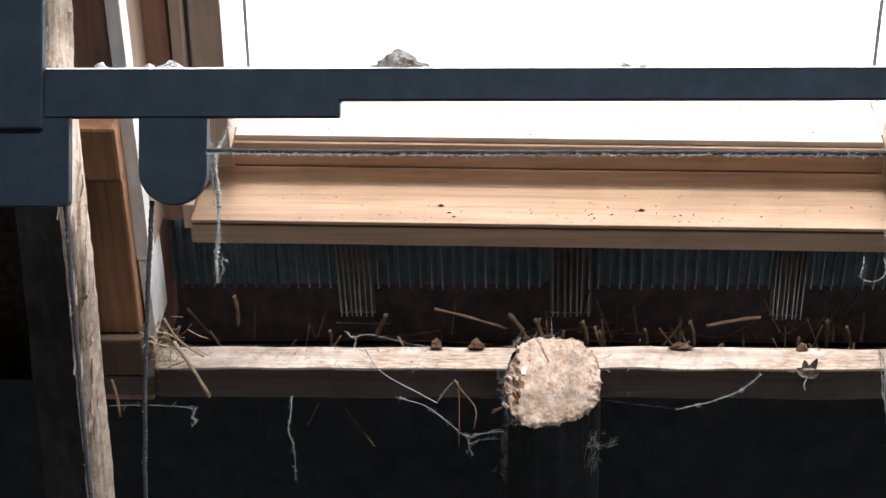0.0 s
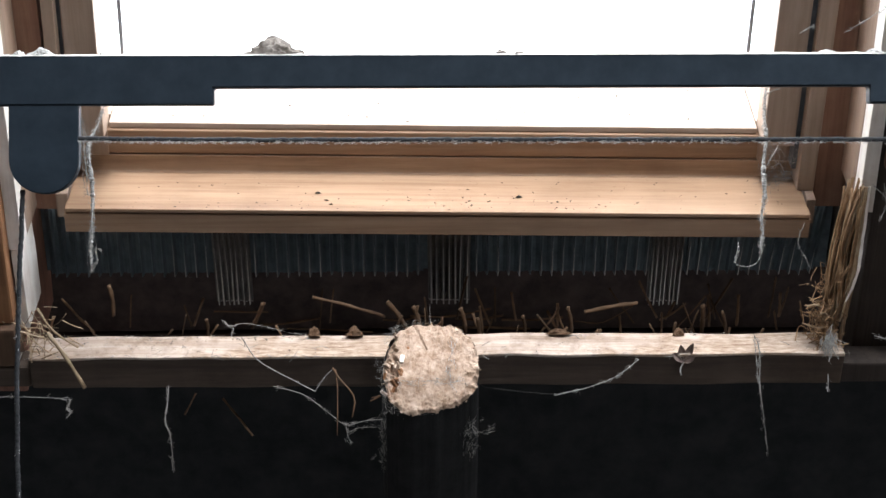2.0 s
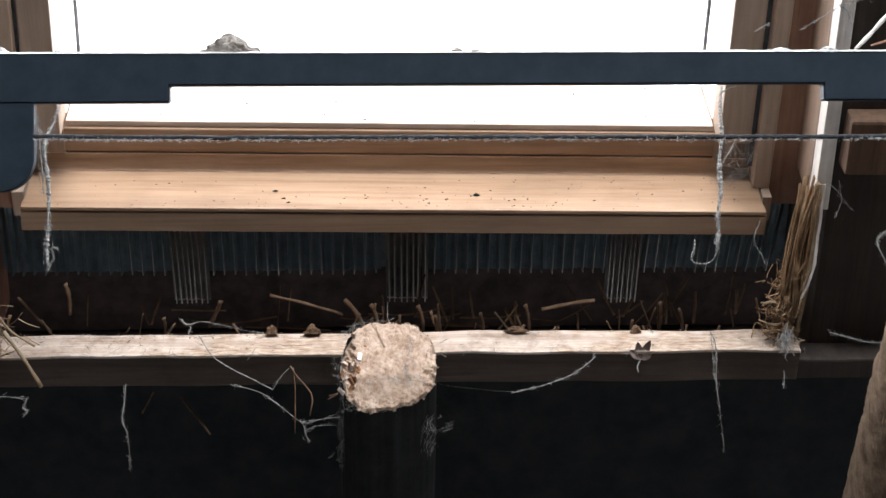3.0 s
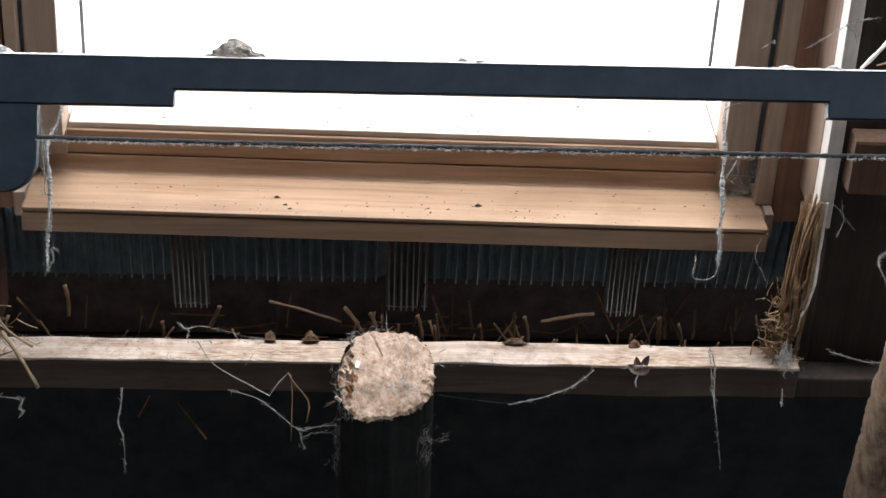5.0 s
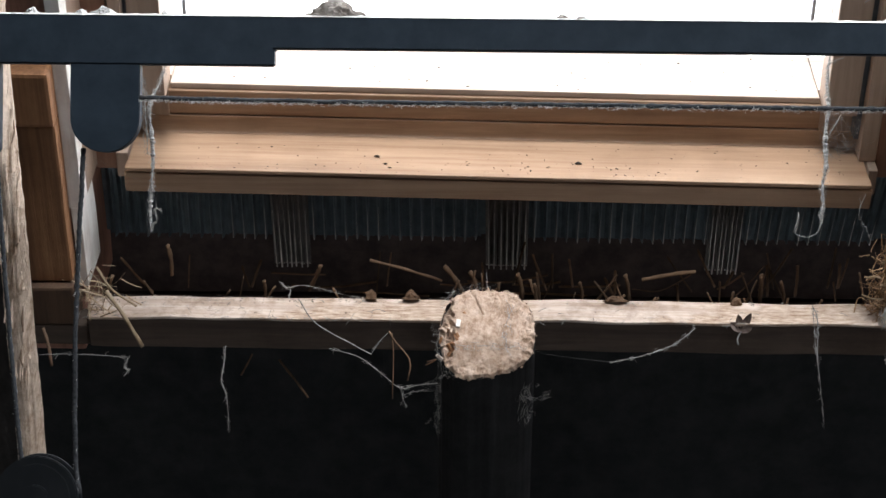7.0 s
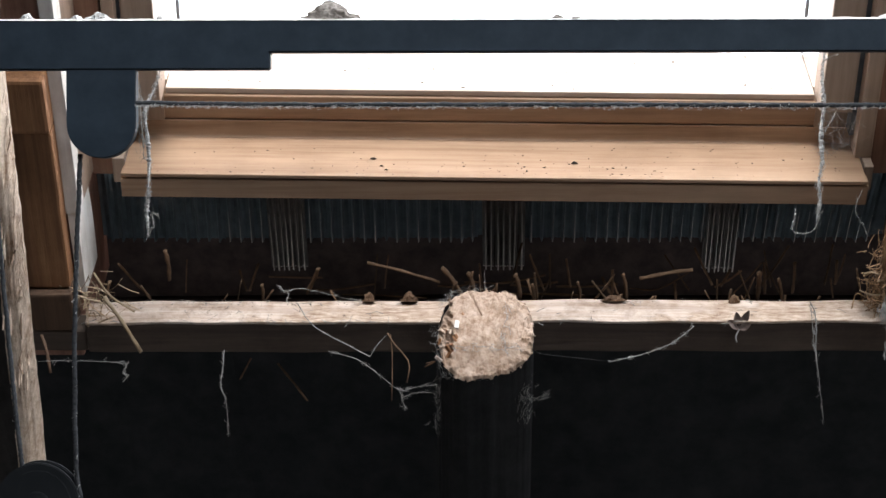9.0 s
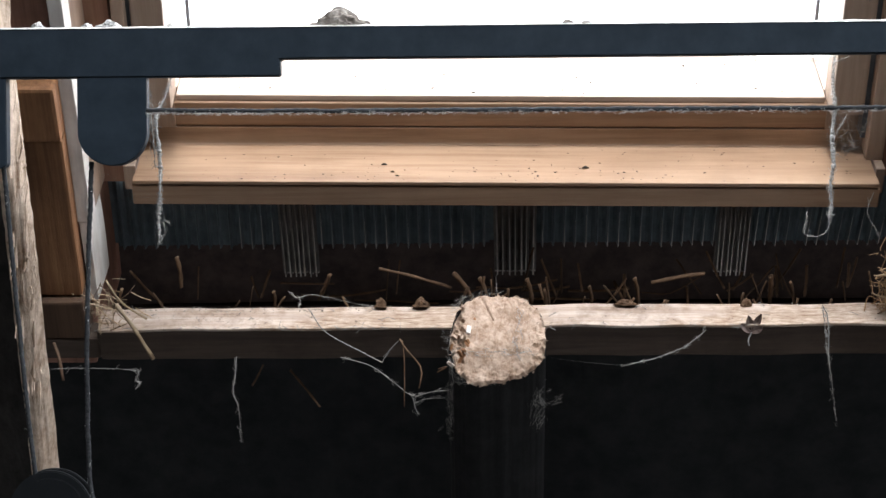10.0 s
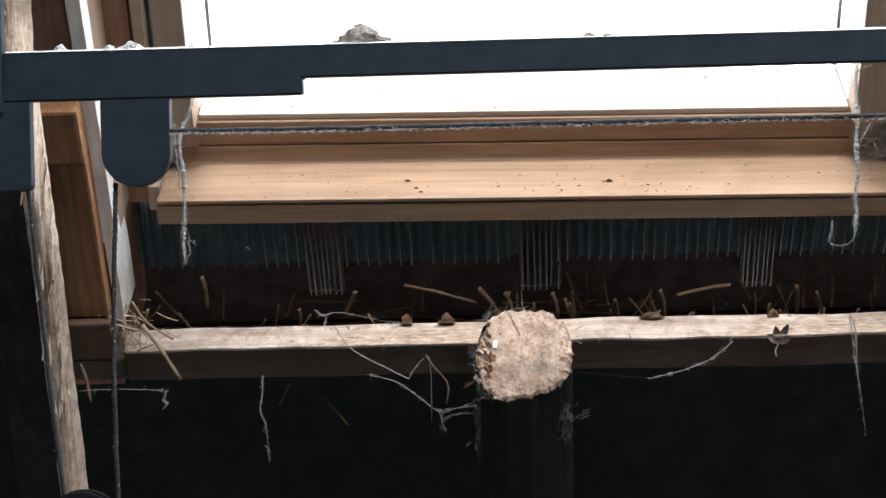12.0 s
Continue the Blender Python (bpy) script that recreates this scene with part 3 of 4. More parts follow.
part("bar", prism([(X0, ZT), (X1, ZT), (X1, ZF), (XB, ZF), (XB, ZB), (XA, ZB), (XA, ZF), (X0, ZF)], FLIP, YF - YN, 0.0012), STEEL, rail)


def housing(xl, xr, zlow, round_r):
    w = xr - xl
    zt = ZF + 0.0006
    pts = [(xl, zt), (xr, zt)]
    n = 14
    r = min(round_r, w / 2)
    for i in range(n + 1):
        a = math.pi / 2 * i / n
        pts.append((xr - r + r * math.cos(a), zlow + r - r * math.sin(a)))
    for i in range(n + 1):
        a = math.pi / 2 * i / n
        pts.append((xl + r - r * math.sin(a), zlow + r - r * math.cos(a)))
    clean = []
    for p in pts:
        if not clean or (p[0] - clean[-1][0]) ** 2 + (p[1] - clean[-1][1]) ** 2 > 1e-9:
            clean.append(p)
    return prism(clean, FLIP, YF - YN - 0.0004, 0.0008)


part("pulley_housing", housing(-0.3551, -0.2929, 1.6496, 0.031), STEEL, rail, "round-ended black pulley housing")
part("pulley_housing", housing(-0.4910, -0.4190, 1.6481, 0.006), STEEL, rail, "square black pulley housing")
part("end_post", box((X0 - 0.05, YN - 0.003, ZF - 0.01), (X0, YN + 0.009, 2.14), bevel=0.002), STEEL, rail)
part("end_post", box((X1, YN - 0.003, ZF - 0.01), (X1 + 0.05, YN + 0.009, 2.14), bevel=0.002), STEEL, rail)

# ---- rough poles leaning in the roof ----
def pole(name, line, radii, label, seed, mat):
    n = 320
    pts = curve_points(line, n, 0.0006, seed)
    rr = [radii[0] + (radii[1] - radii[0]) * i / n for i in range(n + 1)]
    bm = tube(pts, rr, 72, wob=0.04, seed=seed)
    for v in bm.verts:
        q = Vector((v.co.x * 150, v.co.y * 150, v.co.z * 9)) + Vector((seed, 0, 0))
        k = noise.noise(q) + 0.6 * noise.noise(Vector((v.co.x * 420, v.co.y * 420, v.co.z * 30)))
        v.co += Vector((noise.noise(v.co * 30) * 0.0012, -0.0018 * k, 0)) + Vector((0.0014 * k, 0, 0))
    ob = thing(name, line[-1], label, "pole")
    part("trunk", bm, mat, ob, smooth=True)
    rnd = random.Random(int(seed))
    for i in range(40):
        a = rnd.randrange(20, n - 120)
        side = Vector((math.copysign(0.6, -pts[a].x) + rnd.gauss(0, 0.5), -0.9, 0)).normalized()
        c = pts[a] + side * rr[a] * 1.0
        ln = rnd.uniform(0.006, 0.022)
        part("splinter", straw([c, c + Vector((0, 0, -ln * 0.5)) + side * 0.001, c + Vector((rnd.gauss(0, 0.003), 0, -ln)) + side * rnd.uniform(0.001, 0.005)], rnd.uniform(0.0006, 0.0014), None, 4), mat, ob)
    return ob


def hewn_post(line, right_w, left_w, label):
    """A hewn timber; its lit face is coloured pale and its shaded sides dark."""
    ob = thing("hewn_post", line[-1], label, "post")
    n = 260
    pts = curve_points(line, n, 0.0004, 6)
    faces = {"hewn_face": ((0.0, 0.0), (right_w, right_w * 0.62), 22, POLE), "shaded_side": ((-left_w, left_w * 0.45), (0.0, 0.0), 16, POST_SHADE), "back_side": ((right_w, right_w * 0.62), (-left_w, left_w * 0.45), 6, POST_SHADE)}
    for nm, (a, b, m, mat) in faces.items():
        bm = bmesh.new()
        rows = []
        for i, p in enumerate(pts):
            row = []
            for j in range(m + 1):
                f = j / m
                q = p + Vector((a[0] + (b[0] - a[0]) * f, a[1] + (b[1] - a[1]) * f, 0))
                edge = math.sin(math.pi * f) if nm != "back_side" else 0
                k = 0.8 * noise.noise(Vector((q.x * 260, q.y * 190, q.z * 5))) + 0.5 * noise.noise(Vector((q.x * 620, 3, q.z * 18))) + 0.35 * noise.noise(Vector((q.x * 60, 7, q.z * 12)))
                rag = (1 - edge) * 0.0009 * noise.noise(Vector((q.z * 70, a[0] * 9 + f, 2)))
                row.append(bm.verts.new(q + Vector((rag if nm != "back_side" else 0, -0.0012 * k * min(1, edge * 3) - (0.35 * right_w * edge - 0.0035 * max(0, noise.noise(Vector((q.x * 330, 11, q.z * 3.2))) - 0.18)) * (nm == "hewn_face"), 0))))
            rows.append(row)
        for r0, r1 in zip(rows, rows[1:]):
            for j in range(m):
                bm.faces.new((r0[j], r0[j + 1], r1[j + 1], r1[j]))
        part(nm, bm, mat, ob, "fibrous hewn face, its light put in as pale wood" if nm == "hewn_face" else "", smooth=True)
    rnd = random.Random(3)
    for i in range(46):
        k = rnd.randrange(60, n - 90)
        f = rnd.uniform(0.10, 0.95)
        c = pts[k] + Vector((right_w * f, right_w * 0.62 * f - 0.35 * right_w * math.sin(math.pi * f) - 0.0006, 0))
        ln, wd = rnd.uniform(0.008, 0.030), rnd.uniform(0.0008, 0.0024)
        curl = rnd.uniform(0.0005, 0.004)
        part("flake", tube([c, c + Vector((rnd.gauss(0, 0.0006), -0.0004, -ln * 0.5)), c + Vector((rnd.gauss(0, 0.0012), -curl, -ln))], [wd * 0.3, wd, wd * 0.5], 6, None, 0.35), POLE if i % 4 else BRACE, ob)
    for i in range(70):
        p = pts[rnd.randrange(10, n - 110)]
        f = rnd.choice((rnd.uniform(0.85, 1.0), rnd.random()))
        c = p + Vector((right_w * f, right_w * 0.62 * f - 0.001, 0))
        ln = rnd.uniform(0.005, 0.020)
        part("splinter", straw([c, c + Vector((0.0004, -0.001, -ln * 0.5)), c + Vector((rnd.gauss(0.0006, 0.002), -rnd.uniform(0.001, 0.004), -ln))], rnd.uniform(0.0004, 0.0011), None, 4), POLE, ob)
    return ob


hewn_post([(-0.4650, 1.6600, 2.2547), (-0.4630, 1.7900, 1.8638), (-0.4610, 1.8000, 1.7752), (-0.4545, 1.8150, 1.6753), (-0.4495, 1.8400, 1.5789), (-0.4480, 1.8800, 1.4623), (-0.4470, 1.9200, 1.3577), (-0.4520, 2.0600, 0.9584), (-0.4898, 2.3000, -0.1311)], 0.0250, 0.048, "hewn roof post, lit face put in pale, other sides dark")
pole("brace_pole", [(0.5937, 1.6600, 1.8641), (0.5711, 1.7400, 1.7233), (0.5520, 1.8600, 1.5256), (0.5365, 1.9700, 1.3485), (0.5021, 2.2000, 0.9148), (0.3794, 2.5000, -0.2816)], (0.039, 0.041), "rough leaning brace pole with cobweb on it", 9.0, BRACE)


# ---- cords and the tension wheel ----
def cord(name, line, r, label, n=60):
    pts = curve_points(line, n, 0.0006, 3)
    rr = [r * (1 + 0.16 * math.sin(i * 2.4) + 0.12 * noise.noise(Vector((i * 0.7, 0, 0)))) for i in range(len(pts))]
    return tagged(part(name, tube(pts, rr, 8), CORD, smooth=True), label, "cord", "pull cords")


def fluff(name, line, n, spread, size, parent=None, label="", material=None, seed=1, along=0.75):
    """Fine fibres and dust caught along a line, each a bent little thread that mostly follows it."""
    rnd = random.Random(seed)
    pts = curve_points(line, 80)
    bm = bmesh.new()
    for _ in range(n):
        k = rnd.randrange(0, len(pts) - 1)
        p = pts[k].lerp(pts[k + 1], rnd.random()) + Vector([rnd.gauss(0, spread) for _ in range(3)])
        way = (pts[k + 1] - pts[k]).normalized()
        d = (way * along * rnd.choice((-1, 1)) + Vector([rnd.gauss(0, 0.28) for _ in range(3)])).normalized() * size * rnd.uniform(0.5, 1.9)
        q = Vector([rnd.gauss(0, 0.22) for _ in range(3)]) * size
        r = rnd.uniform(0.00012, 0.00034) * (0.6 if material is WEB else 1)
        tube([p - d / 2, p - d / 6 + q, p + d / 5 - q * 0.6, p + d / 2], [r * 0.6, r, r, r * 0.4], 4, bm)
    return part(name, bm, material or WEB, parent, label, kind="stuff")


line = [(-0.2932, 1.7220, 1.6988), (-0.1438, 1.7220, 1.6972), (0.1094, 1.7220, 1.6967), (0.3971, 1.7220, 1.6957), (0.6797, 1.7220, 1.6967)]
cc = cord("pull_cord", line, 0.0021, "taut black cord furred with pale dust", 220)
fluff("dust_fluff", [p + Vector((0, -0.001, -0.0022)) if isinstance(p, Vector) else Vector(p) + Vector((0, -0.001, -0.0022)) for p in line], 1500, 0.0008, 0.0026, cc, "grey dust clinging to the cord", DUST, 4)
down_a = [(-0.3441, 1.7280, 1.6539), (-0.3481, 1.7280, 1.5598), (-0.3502, 1.7280, 1.4684), (-0.3492, 1.7280, 1.3769), (-0.3456, 1.7280, 1.3413)]
down_b = [(-0.4239, 1.7280, 1.6539), (-0.4178, 1.7280, 1.5802), (-0.4107, 1.7280, 1.4989), (-0.4030, 1.7280, 1.4175), (-0.3964, 1.7280, 1.3606)]
for ln, sd in ((down_a, 11), (down_b, 12)):
    cc = cord("pull_cord", ln, 0.0022, "hanging black pull cord with dust flecks", 120)
    fluff("dust_fluff", [Vector(p) for p in ln], 46, 0.0014, 0.004, cc, "pale dust flecks", DUST, sd)

wheel = thing("tension_wheel", (-0.3822, 1.7280, 1.3393), "black grooved pulley wheel on the cord loop", "pulley")
WC = Vector((-0.3822, 1.7280, 1.3393))
def disc(r0, y0, y1, bev=0.001):
    bm = bmesh.new()
    made = bmesh.ops.create_cone(bm, cap_ends=True, segments=48, radius1=r0, radius2=r0, depth=y1 - y0)["verts"]
    sharp = [e for e in bm.edges if e.calc_face_angle(0) > 1.0]
    bmesh.ops.bevel(bm, geom=sharp, offset=bev, segments=2, affect="EDGES")
    bmesh.ops.transform(bm, matrix=Matrix.Translation(WC + Vector((0, (y0 + y1) / 2, 0))) @ pose(0, 0, 0, 90), verts=bm.verts)
    return bm
part("rim", disc(0.0375, -0.011, -0.006), WHEEL, wheel, smooth=False)
part("rim", disc(0.0375, 0.006, 0.011), WHEEL, wheel)
part("groove", disc(0.0345, -0.006, 0.006, 0.0005), WHEEL, wheel)
part("rim_ring", disc(0.0310, -0.0125, -0.0108, 0.0006), WHEEL, wheel)
part("hub", disc(0.012, -0.016, 0.016), WHEEL, wheel)

# ---- dust and dirt on the rail ----
def strip_dust(xa, xb, seed):
    bm = bmesh.new()
    n = int((xb - xa) / 0.004)
    rows = []
    for i in range(n + 1):
        x = xa + (xb - xa) * i / n
        row = []
        for j in range(6):
            y = YN + 0.001 + (YF - YN - 0.002) * j / 5
            h = 0.0006 + 0.0011 * max(0, noise.noise(Vector((x * 40, y * 60, seed)))) + 0.0022 * max(0, noise.noise(Vector((x * 130, y * 130, seed + 5)))) ** 2
            row.append(bm.verts.new((x, y - (0.0016 if j == 0 else 0), ZT + (h + 0.0010 if 0 < j < 5 else -0.0002))))
        rows.append(row)
    for a, b in zip(rows, rows[1:]):
        for j in range(5):
            bm.faces.new((a[j], b[j], b[j + 1], a[j + 1]))
    return bm


tagged(part("dust_layer", strip_dust(X0 + 0.002, X1 - 0.002, 1), DUST, smooth=True, kind="stuff"), "pale dust lying along the rail", "dust")


def clump(name, at, w, d, h, label, seed, material=None):
    """A crumbly heap: a low mound with a broken surface."""
    bm = bmesh.new()
    bmesh.ops.create_icosphere(bm, subdivisions=4, radius=1.0)
    for v in bm.verts:
        p = v.co.copy()
        k = 1 + 0.35 * noise.noise(p * 1.8 + Vector((seed, 0, 0))) + 0.22 * noise.noise(p * 5 + Vector((0, seed, 0))) + 0.1 * noise.noise(p * 13)
        v.co = Vector((p.x * w * k, p.y * d * k, max(p.z, -0.05) * h * k * (0.55 + 0.45 * (1 - abs(p.x)))))
    bmesh.ops.translate(bm, verts=bm.verts, vec=at)
    return tagged(part(name, bm, material or CLUMP), label, "dirt", "heaps of dirt on the rail")


YM = (YN + YF) / 2
for hx, w, h, label, sd in ((-0.1194, 0.0235, 0.0165, "crumbly grey heap of dirt on the rail", 1), (0.0847, 0.008, 0.0055, "small heap of dust on the rail", 2),
                            (0.1000, 0.011, 0.0042, "low heap of dust on the rail", 3), (-0.3914, 0.007, 0.007, "small pale dust heap on the rail", 4),
                            (-0.3470, 0.007, 0.006, "small pale dust heap on the rail", 5), (-0.3276, 0.011, 0.008, "small pale dust heap on the rail", 6),
                            (-0.2720, 0.004, 0.006, "tiny dust heap on the rail", 7), (0.4215, 0.012, 0.005, "low heap of dust on the rail", 8), (0.3756, 0.016, 0.004, "low heap of dust on the rail", 9)):
    clump("dirt_lump", (hx, YM, ZT - 0.0003), w, 0.0065, h, label, sd * 3.7, CLUMP if sd < 4 else DUST)

# ---- straw ----
def stem(line, r, label, group="", material=None):
    return tagged(part("straw", straw([Vector(p) for p in line], r), material or STRAW, smooth=True), label, "straw", group)


stem([up(*(-0.3709, -0.0959, -0.0800)), up(*(-0.3544, -0.1245, -0.0840)), up(*(-0.3368, -0.1577, -0.0920))], 0.0023, "broken golden straw hanging over the batten")
stem([up(*(-0.3830, -0.0791, -0.0600)), up(*(-0.3680, -0.1034, -0.0660)), up(*(-0.3419, -0.1172, -0.0760))], 0.0014, "grey-brown straw lying on the batten")
stem([up(*(-0.3984, -0.0876, -0.0880)), up(*(-0.3807, -0.0967, -0.0850)), up(*(-0.3648, -0.1044, -0.0800))], 0.0012, "pale straw lying on the batten")
stem([up(*(-0.3808, -0.1287, -0.0790)), up(*(-0.3607, -0.1201, -0.0780))], 0.0012, "pale straw lying on the batten")
rnd = random.Random(5)
bm = bmesh.new()
for _ in range(60):
    c = up(rnd.gauss(-0.3906, 0.016), BV1 + abs(rnd.gauss(0.012, 0.014)), rnd.uniform(-0.075, -0.03))
    d = Vector((rnd.gauss(0, 1), rnd.gauss(0, 0.5), rnd.gauss(0.3, 0.8))).normalized() * rnd.uniform(0.004, 0.019)
    straw([c - d, c + Vector((rnd.gauss(0, 0.002), 0, rnd.gauss(0, 0.002))), c + d], rnd.uniform(0.00025, 0.0007), bm, 5)
tagged(part("straw_litter", bm, STRAW, smooth=True, kind="stuff"), "tangle of short straw at the batten's end", "straw")

# stuffed straw beside the other rafter
bundle = thing("straw_bundle", up(RR - 0.012, -0.1, 0.0), "straw bundle stuffed between window and rafter", "straw")
for i in range(46):
    f = rnd.random()
    top_p = up(RR - 0.014 - 0.010 * f + rnd.gauss(0, 0.0014), rnd.uniform(0.0, 0.045) + 0.028 * (1 - f), rnd.uniform(-0.058, -0.038) if f < 0.5 else rnd.uniform(-0.05, 0.0))
    low_p = up(RR - 0.020 - 0.026 * f + rnd.gauss(0, 0.003), BV1 + rnd.uniform(0.0, 0.06), rnd.uniform(-0.066, -0.045))
    mid = (top_p + low_p) / 2 + Vector((0.004 * rnd.gauss(0, 1), 0, 0.003))
    part("stalk", straw([top_p, mid, low_p], rnd.uniform(0.0009, 0.0026)), STRAW if i % 5 == 0 else STALK, bundle, smooth=True)
for du, wide, foot, mat in ((-0.0105, 0.0032, -0.070, PALE), (-0.0125, 0.0022, -0.060, STRAW), (-0.0150, 0.0026, -0.095, STRAW), (-0.0190, 0.0020, -0.04, STALK)):
    a, b, c = up(RR + du, 0.058, -0.052), up(RR + du - 0.0015, -0.02, -0.060), up(RR + du - 0.012, foot, -0.068)
    pts = curve_points([a, b, b.lerp(c, 0.6) + Vector((0.002, 0, 0)), c], 26, 0.0012, du * 900)
    rr = [wide * (0.35 + 0.65 * math.sin(math.pi * (0.12 + 0.80 * i / 26))) * (1 + 0.25 * noise.noise(Vector((i * 0.6, du * 500, 0)))) for i in range(27)]
    part("sheath", tube(pts, rr, 9, None, 0.35, 0.25, du * 70), mat, bundle, "pale split sheath")
for side, ln in ((-1, 0.016), (-0.7, 0.012), (-1.2, 0.020), (0.6, 0.010)):
    c = up(RR - 0.040 + rnd.gauss(0, 0.004), BV1 + rnd.uniform(0.012, 0.055), -0.062)
    part("stub", straw([c, c + Vector((side * ln * 0.5, -0.002, rnd.uniform(0, 0.003))), c + Vector((side * ln, -0.004, rnd.uniform(0, 0.006)))], 0.0013), STRAW, bundle, smooth=True)
bm = bmesh.new()
for _ in range(260):
    c = up(RR - 0.040 + rnd.gauss(0, 0.008), BV1 + 0.002 + abs(rnd.gauss(0, 0.034)), rnd.uniform(-0.07, -0.03))
    d = Vector((rnd.gauss(0, 1), rnd.gauss(0, 0.6), rnd.gauss(0.1, 0.9))).normalized() * rnd.uniform(0.003, 0.011)
    straw([c - d, c + Vector((rnd.gauss(0, 0.003), 0, rnd.gauss(0, 0.003))), c + d], rnd.uniform(0.00025, 0.0007), bm, 5)
part("chaff", bm, STALK, bundle, "crumpled chaff at the foot", smooth=True, kind="stuff")
bm = bmesh.new()
for _ in range(70):
    c = up(RR - 0.036 + rnd.gauss(0, 0.003), BV1 + 0.020 + rnd.gauss(0, 0.005), -0.072)
    d = Vector((rnd.gauss(0, 0.005), -0.004 + rnd.gauss(0, 0.002), -rnd.uniform(0.006, 0.020)))
    tube([c, c + d * 0.5 + Vector((rnd.gauss(0, 0.001), 0, 0)), c + d], rnd.uniform(0.0002, 0.0004), 4, bm)
part("tuft", bm, WEB, bundle, "grey dusty tuft over the batten", kind="stuff")

# a dark sheet added for the shade below the batten, boards, broken reed stubs that stand up behind it
tagged(part("underlay", box((RL - 0.60, -0.98, 0.084), (RR + 0.30, -0.262, 0.089), ROOF, 0.001, cuts=40, rough=0.004, seed=9), DARK_SHEET, kind="structure"), "added dark sheet for the shade below the batten", "underlay")
for k, (va, vb) in enumerate(((-0.245, -0.130), (-0.345, -0.252), (-0.45, -0.352))):
    tagged(part("roof_board", box((RL - 0.02, va, 0.140 + 0.004 * k), (RR + 0.02, vb, 0.152 + 0.004 * k), ROOF, 0.002, cuts=30, rough=0.003, seed=k), CLAY), "dark reddish roof board below the flashing", "board", "roof boards")
bm = bmesh.new()
for i in range(64):
    u = rnd.uniform(0.0, RR - 0.01) if i % 3 else rnd.uniform(RL + 0.01, RR)
    w = rnd.uniform(-0.030, 0.040)
    v0 = BV1 - 0.03
    ln = rnd.uniform(0.018, 0.044) if i % 5 else rnd.uniform(0.04, 0.056)
    lean = rnd.gauss(0, 0.015)
    straw([up(u, v0, w), up(u + lean / 2, v0 + ln * 0.5, w), up(u + lean, v0 + ln, w + 0.004)], rnd.uniform(0.0009, 0.0024), bm, 6)
for i in range(9):
    u, v = rnd.uniform(RL + 0.03, RR - 0.09), BV1 + rnd.uniform(-0.095, -0.06)
    ln = rnd.uniform(0.03, 0.10)
    straw([up(u, v, 0.10), up(u + ln / 2, v + rnd.gauss(0, 0.001), 0.098), up(u + ln, v + rnd.gauss(0, 0.008), 0.10)], rnd.uniform(0.0010, 0.0020), bm, 6)
tagged(part("reed_stubs", bm, REED, smooth=True, kind="stuff"), "broken reed stubs standing behind the batten", "thatch")
for a, b, r in (((-0.1675, -0.1382, -0.0120), (-0.1546, -0.1054, -0.0120), 0.0044), ((-0.1015, -0.0982, -0.0120), (-0.0254, -0.1236, -0.0120), 0.0032), ((-0.0229, -0.1047, -0.0120), (-0.0036, -0.1367, -0.0120), 0.0042), ((0.0048, -0.1112, -0.0120), (0.0127, -0.1382, -0.0120), 0.0040),
                ((-0.3158, -0.0824, -0.0120), (-0.3141, -0.1206, -0.0120), 0.0040), ((-0.2160, -0.1265, -0.0120), (-0.2161, -0.1515, -0.0120), 0.0034), ((0.1878, -0.1192, -0.0120), (0.2444, -0.1076, -0.0120), 0.0040), ((0.0555, -0.1134, -0.0120), (0.0608, -0.1441, -0.0120), 0.0046),
                ((0.0732, -0.1265, -0.0120), (0.0754, -0.1485, -0.0120), 0.0040), ((0.1700, -0.1134, -0.0120), (0.1752, -0.1485, -0.0120), 0.0040), ((0.3139, -0.1112, -0.0120), (0.3155, -0.1456, -0.0120), 0.0050), ((0.3357, -0.1192, -0.0120), (0.3413, -0.1485, -0.0120), 0.0036), ((0.1215, -0.1236, -0.0120), (0.1254, -0.1500, -0.0120), 0.0036)):
    pa, pb = up(*a), up(*b)
    tagged(part("reed_stub", straw([pa, (pa + pb) / 2 + Vector((0.001, 0, 0.001)), pb], r * 0.72), REED, smooth=True), "broken brown reed stub behind the batten", "reed", "reed stubs")


# ---- droppings and specks on the sill and the sash ----
def specks(name, n, u0, u1, v, w0, w1, size, seed, label, bias=1.0):
    rnd = random.Random(seed)
    bm = bmesh.new()
    for _ in range(n):
        c = WIN @ Vector((rnd.uniform(u0, u1), v, w0 + (w1 - w0) * rnd.random() ** bias))
        r = size * rnd.uniform(0.35, 1.25) ** 2
        made = bmesh.ops.create_icosphere(bm, subdivisions=1, radius=1.0)["verts"]
        sx, sy = rnd.uniform(0.7, 2.0), rnd.uniform(0.6, 1.2)
        m = Matrix.Translation(c) @ ROOF.to_3x3().to_4x4() @ pose(0, 0, 0, 0, rnd.uniform(0, 360)) @ Matrix.Diagonal((r * sx, r * 0.45, r * sy, 1))
        bmesh.ops.transform(bm, matrix=m, verts=made)
    return tagged(part(name, bm, SPECK, kind="stuff"), label, "dirt")


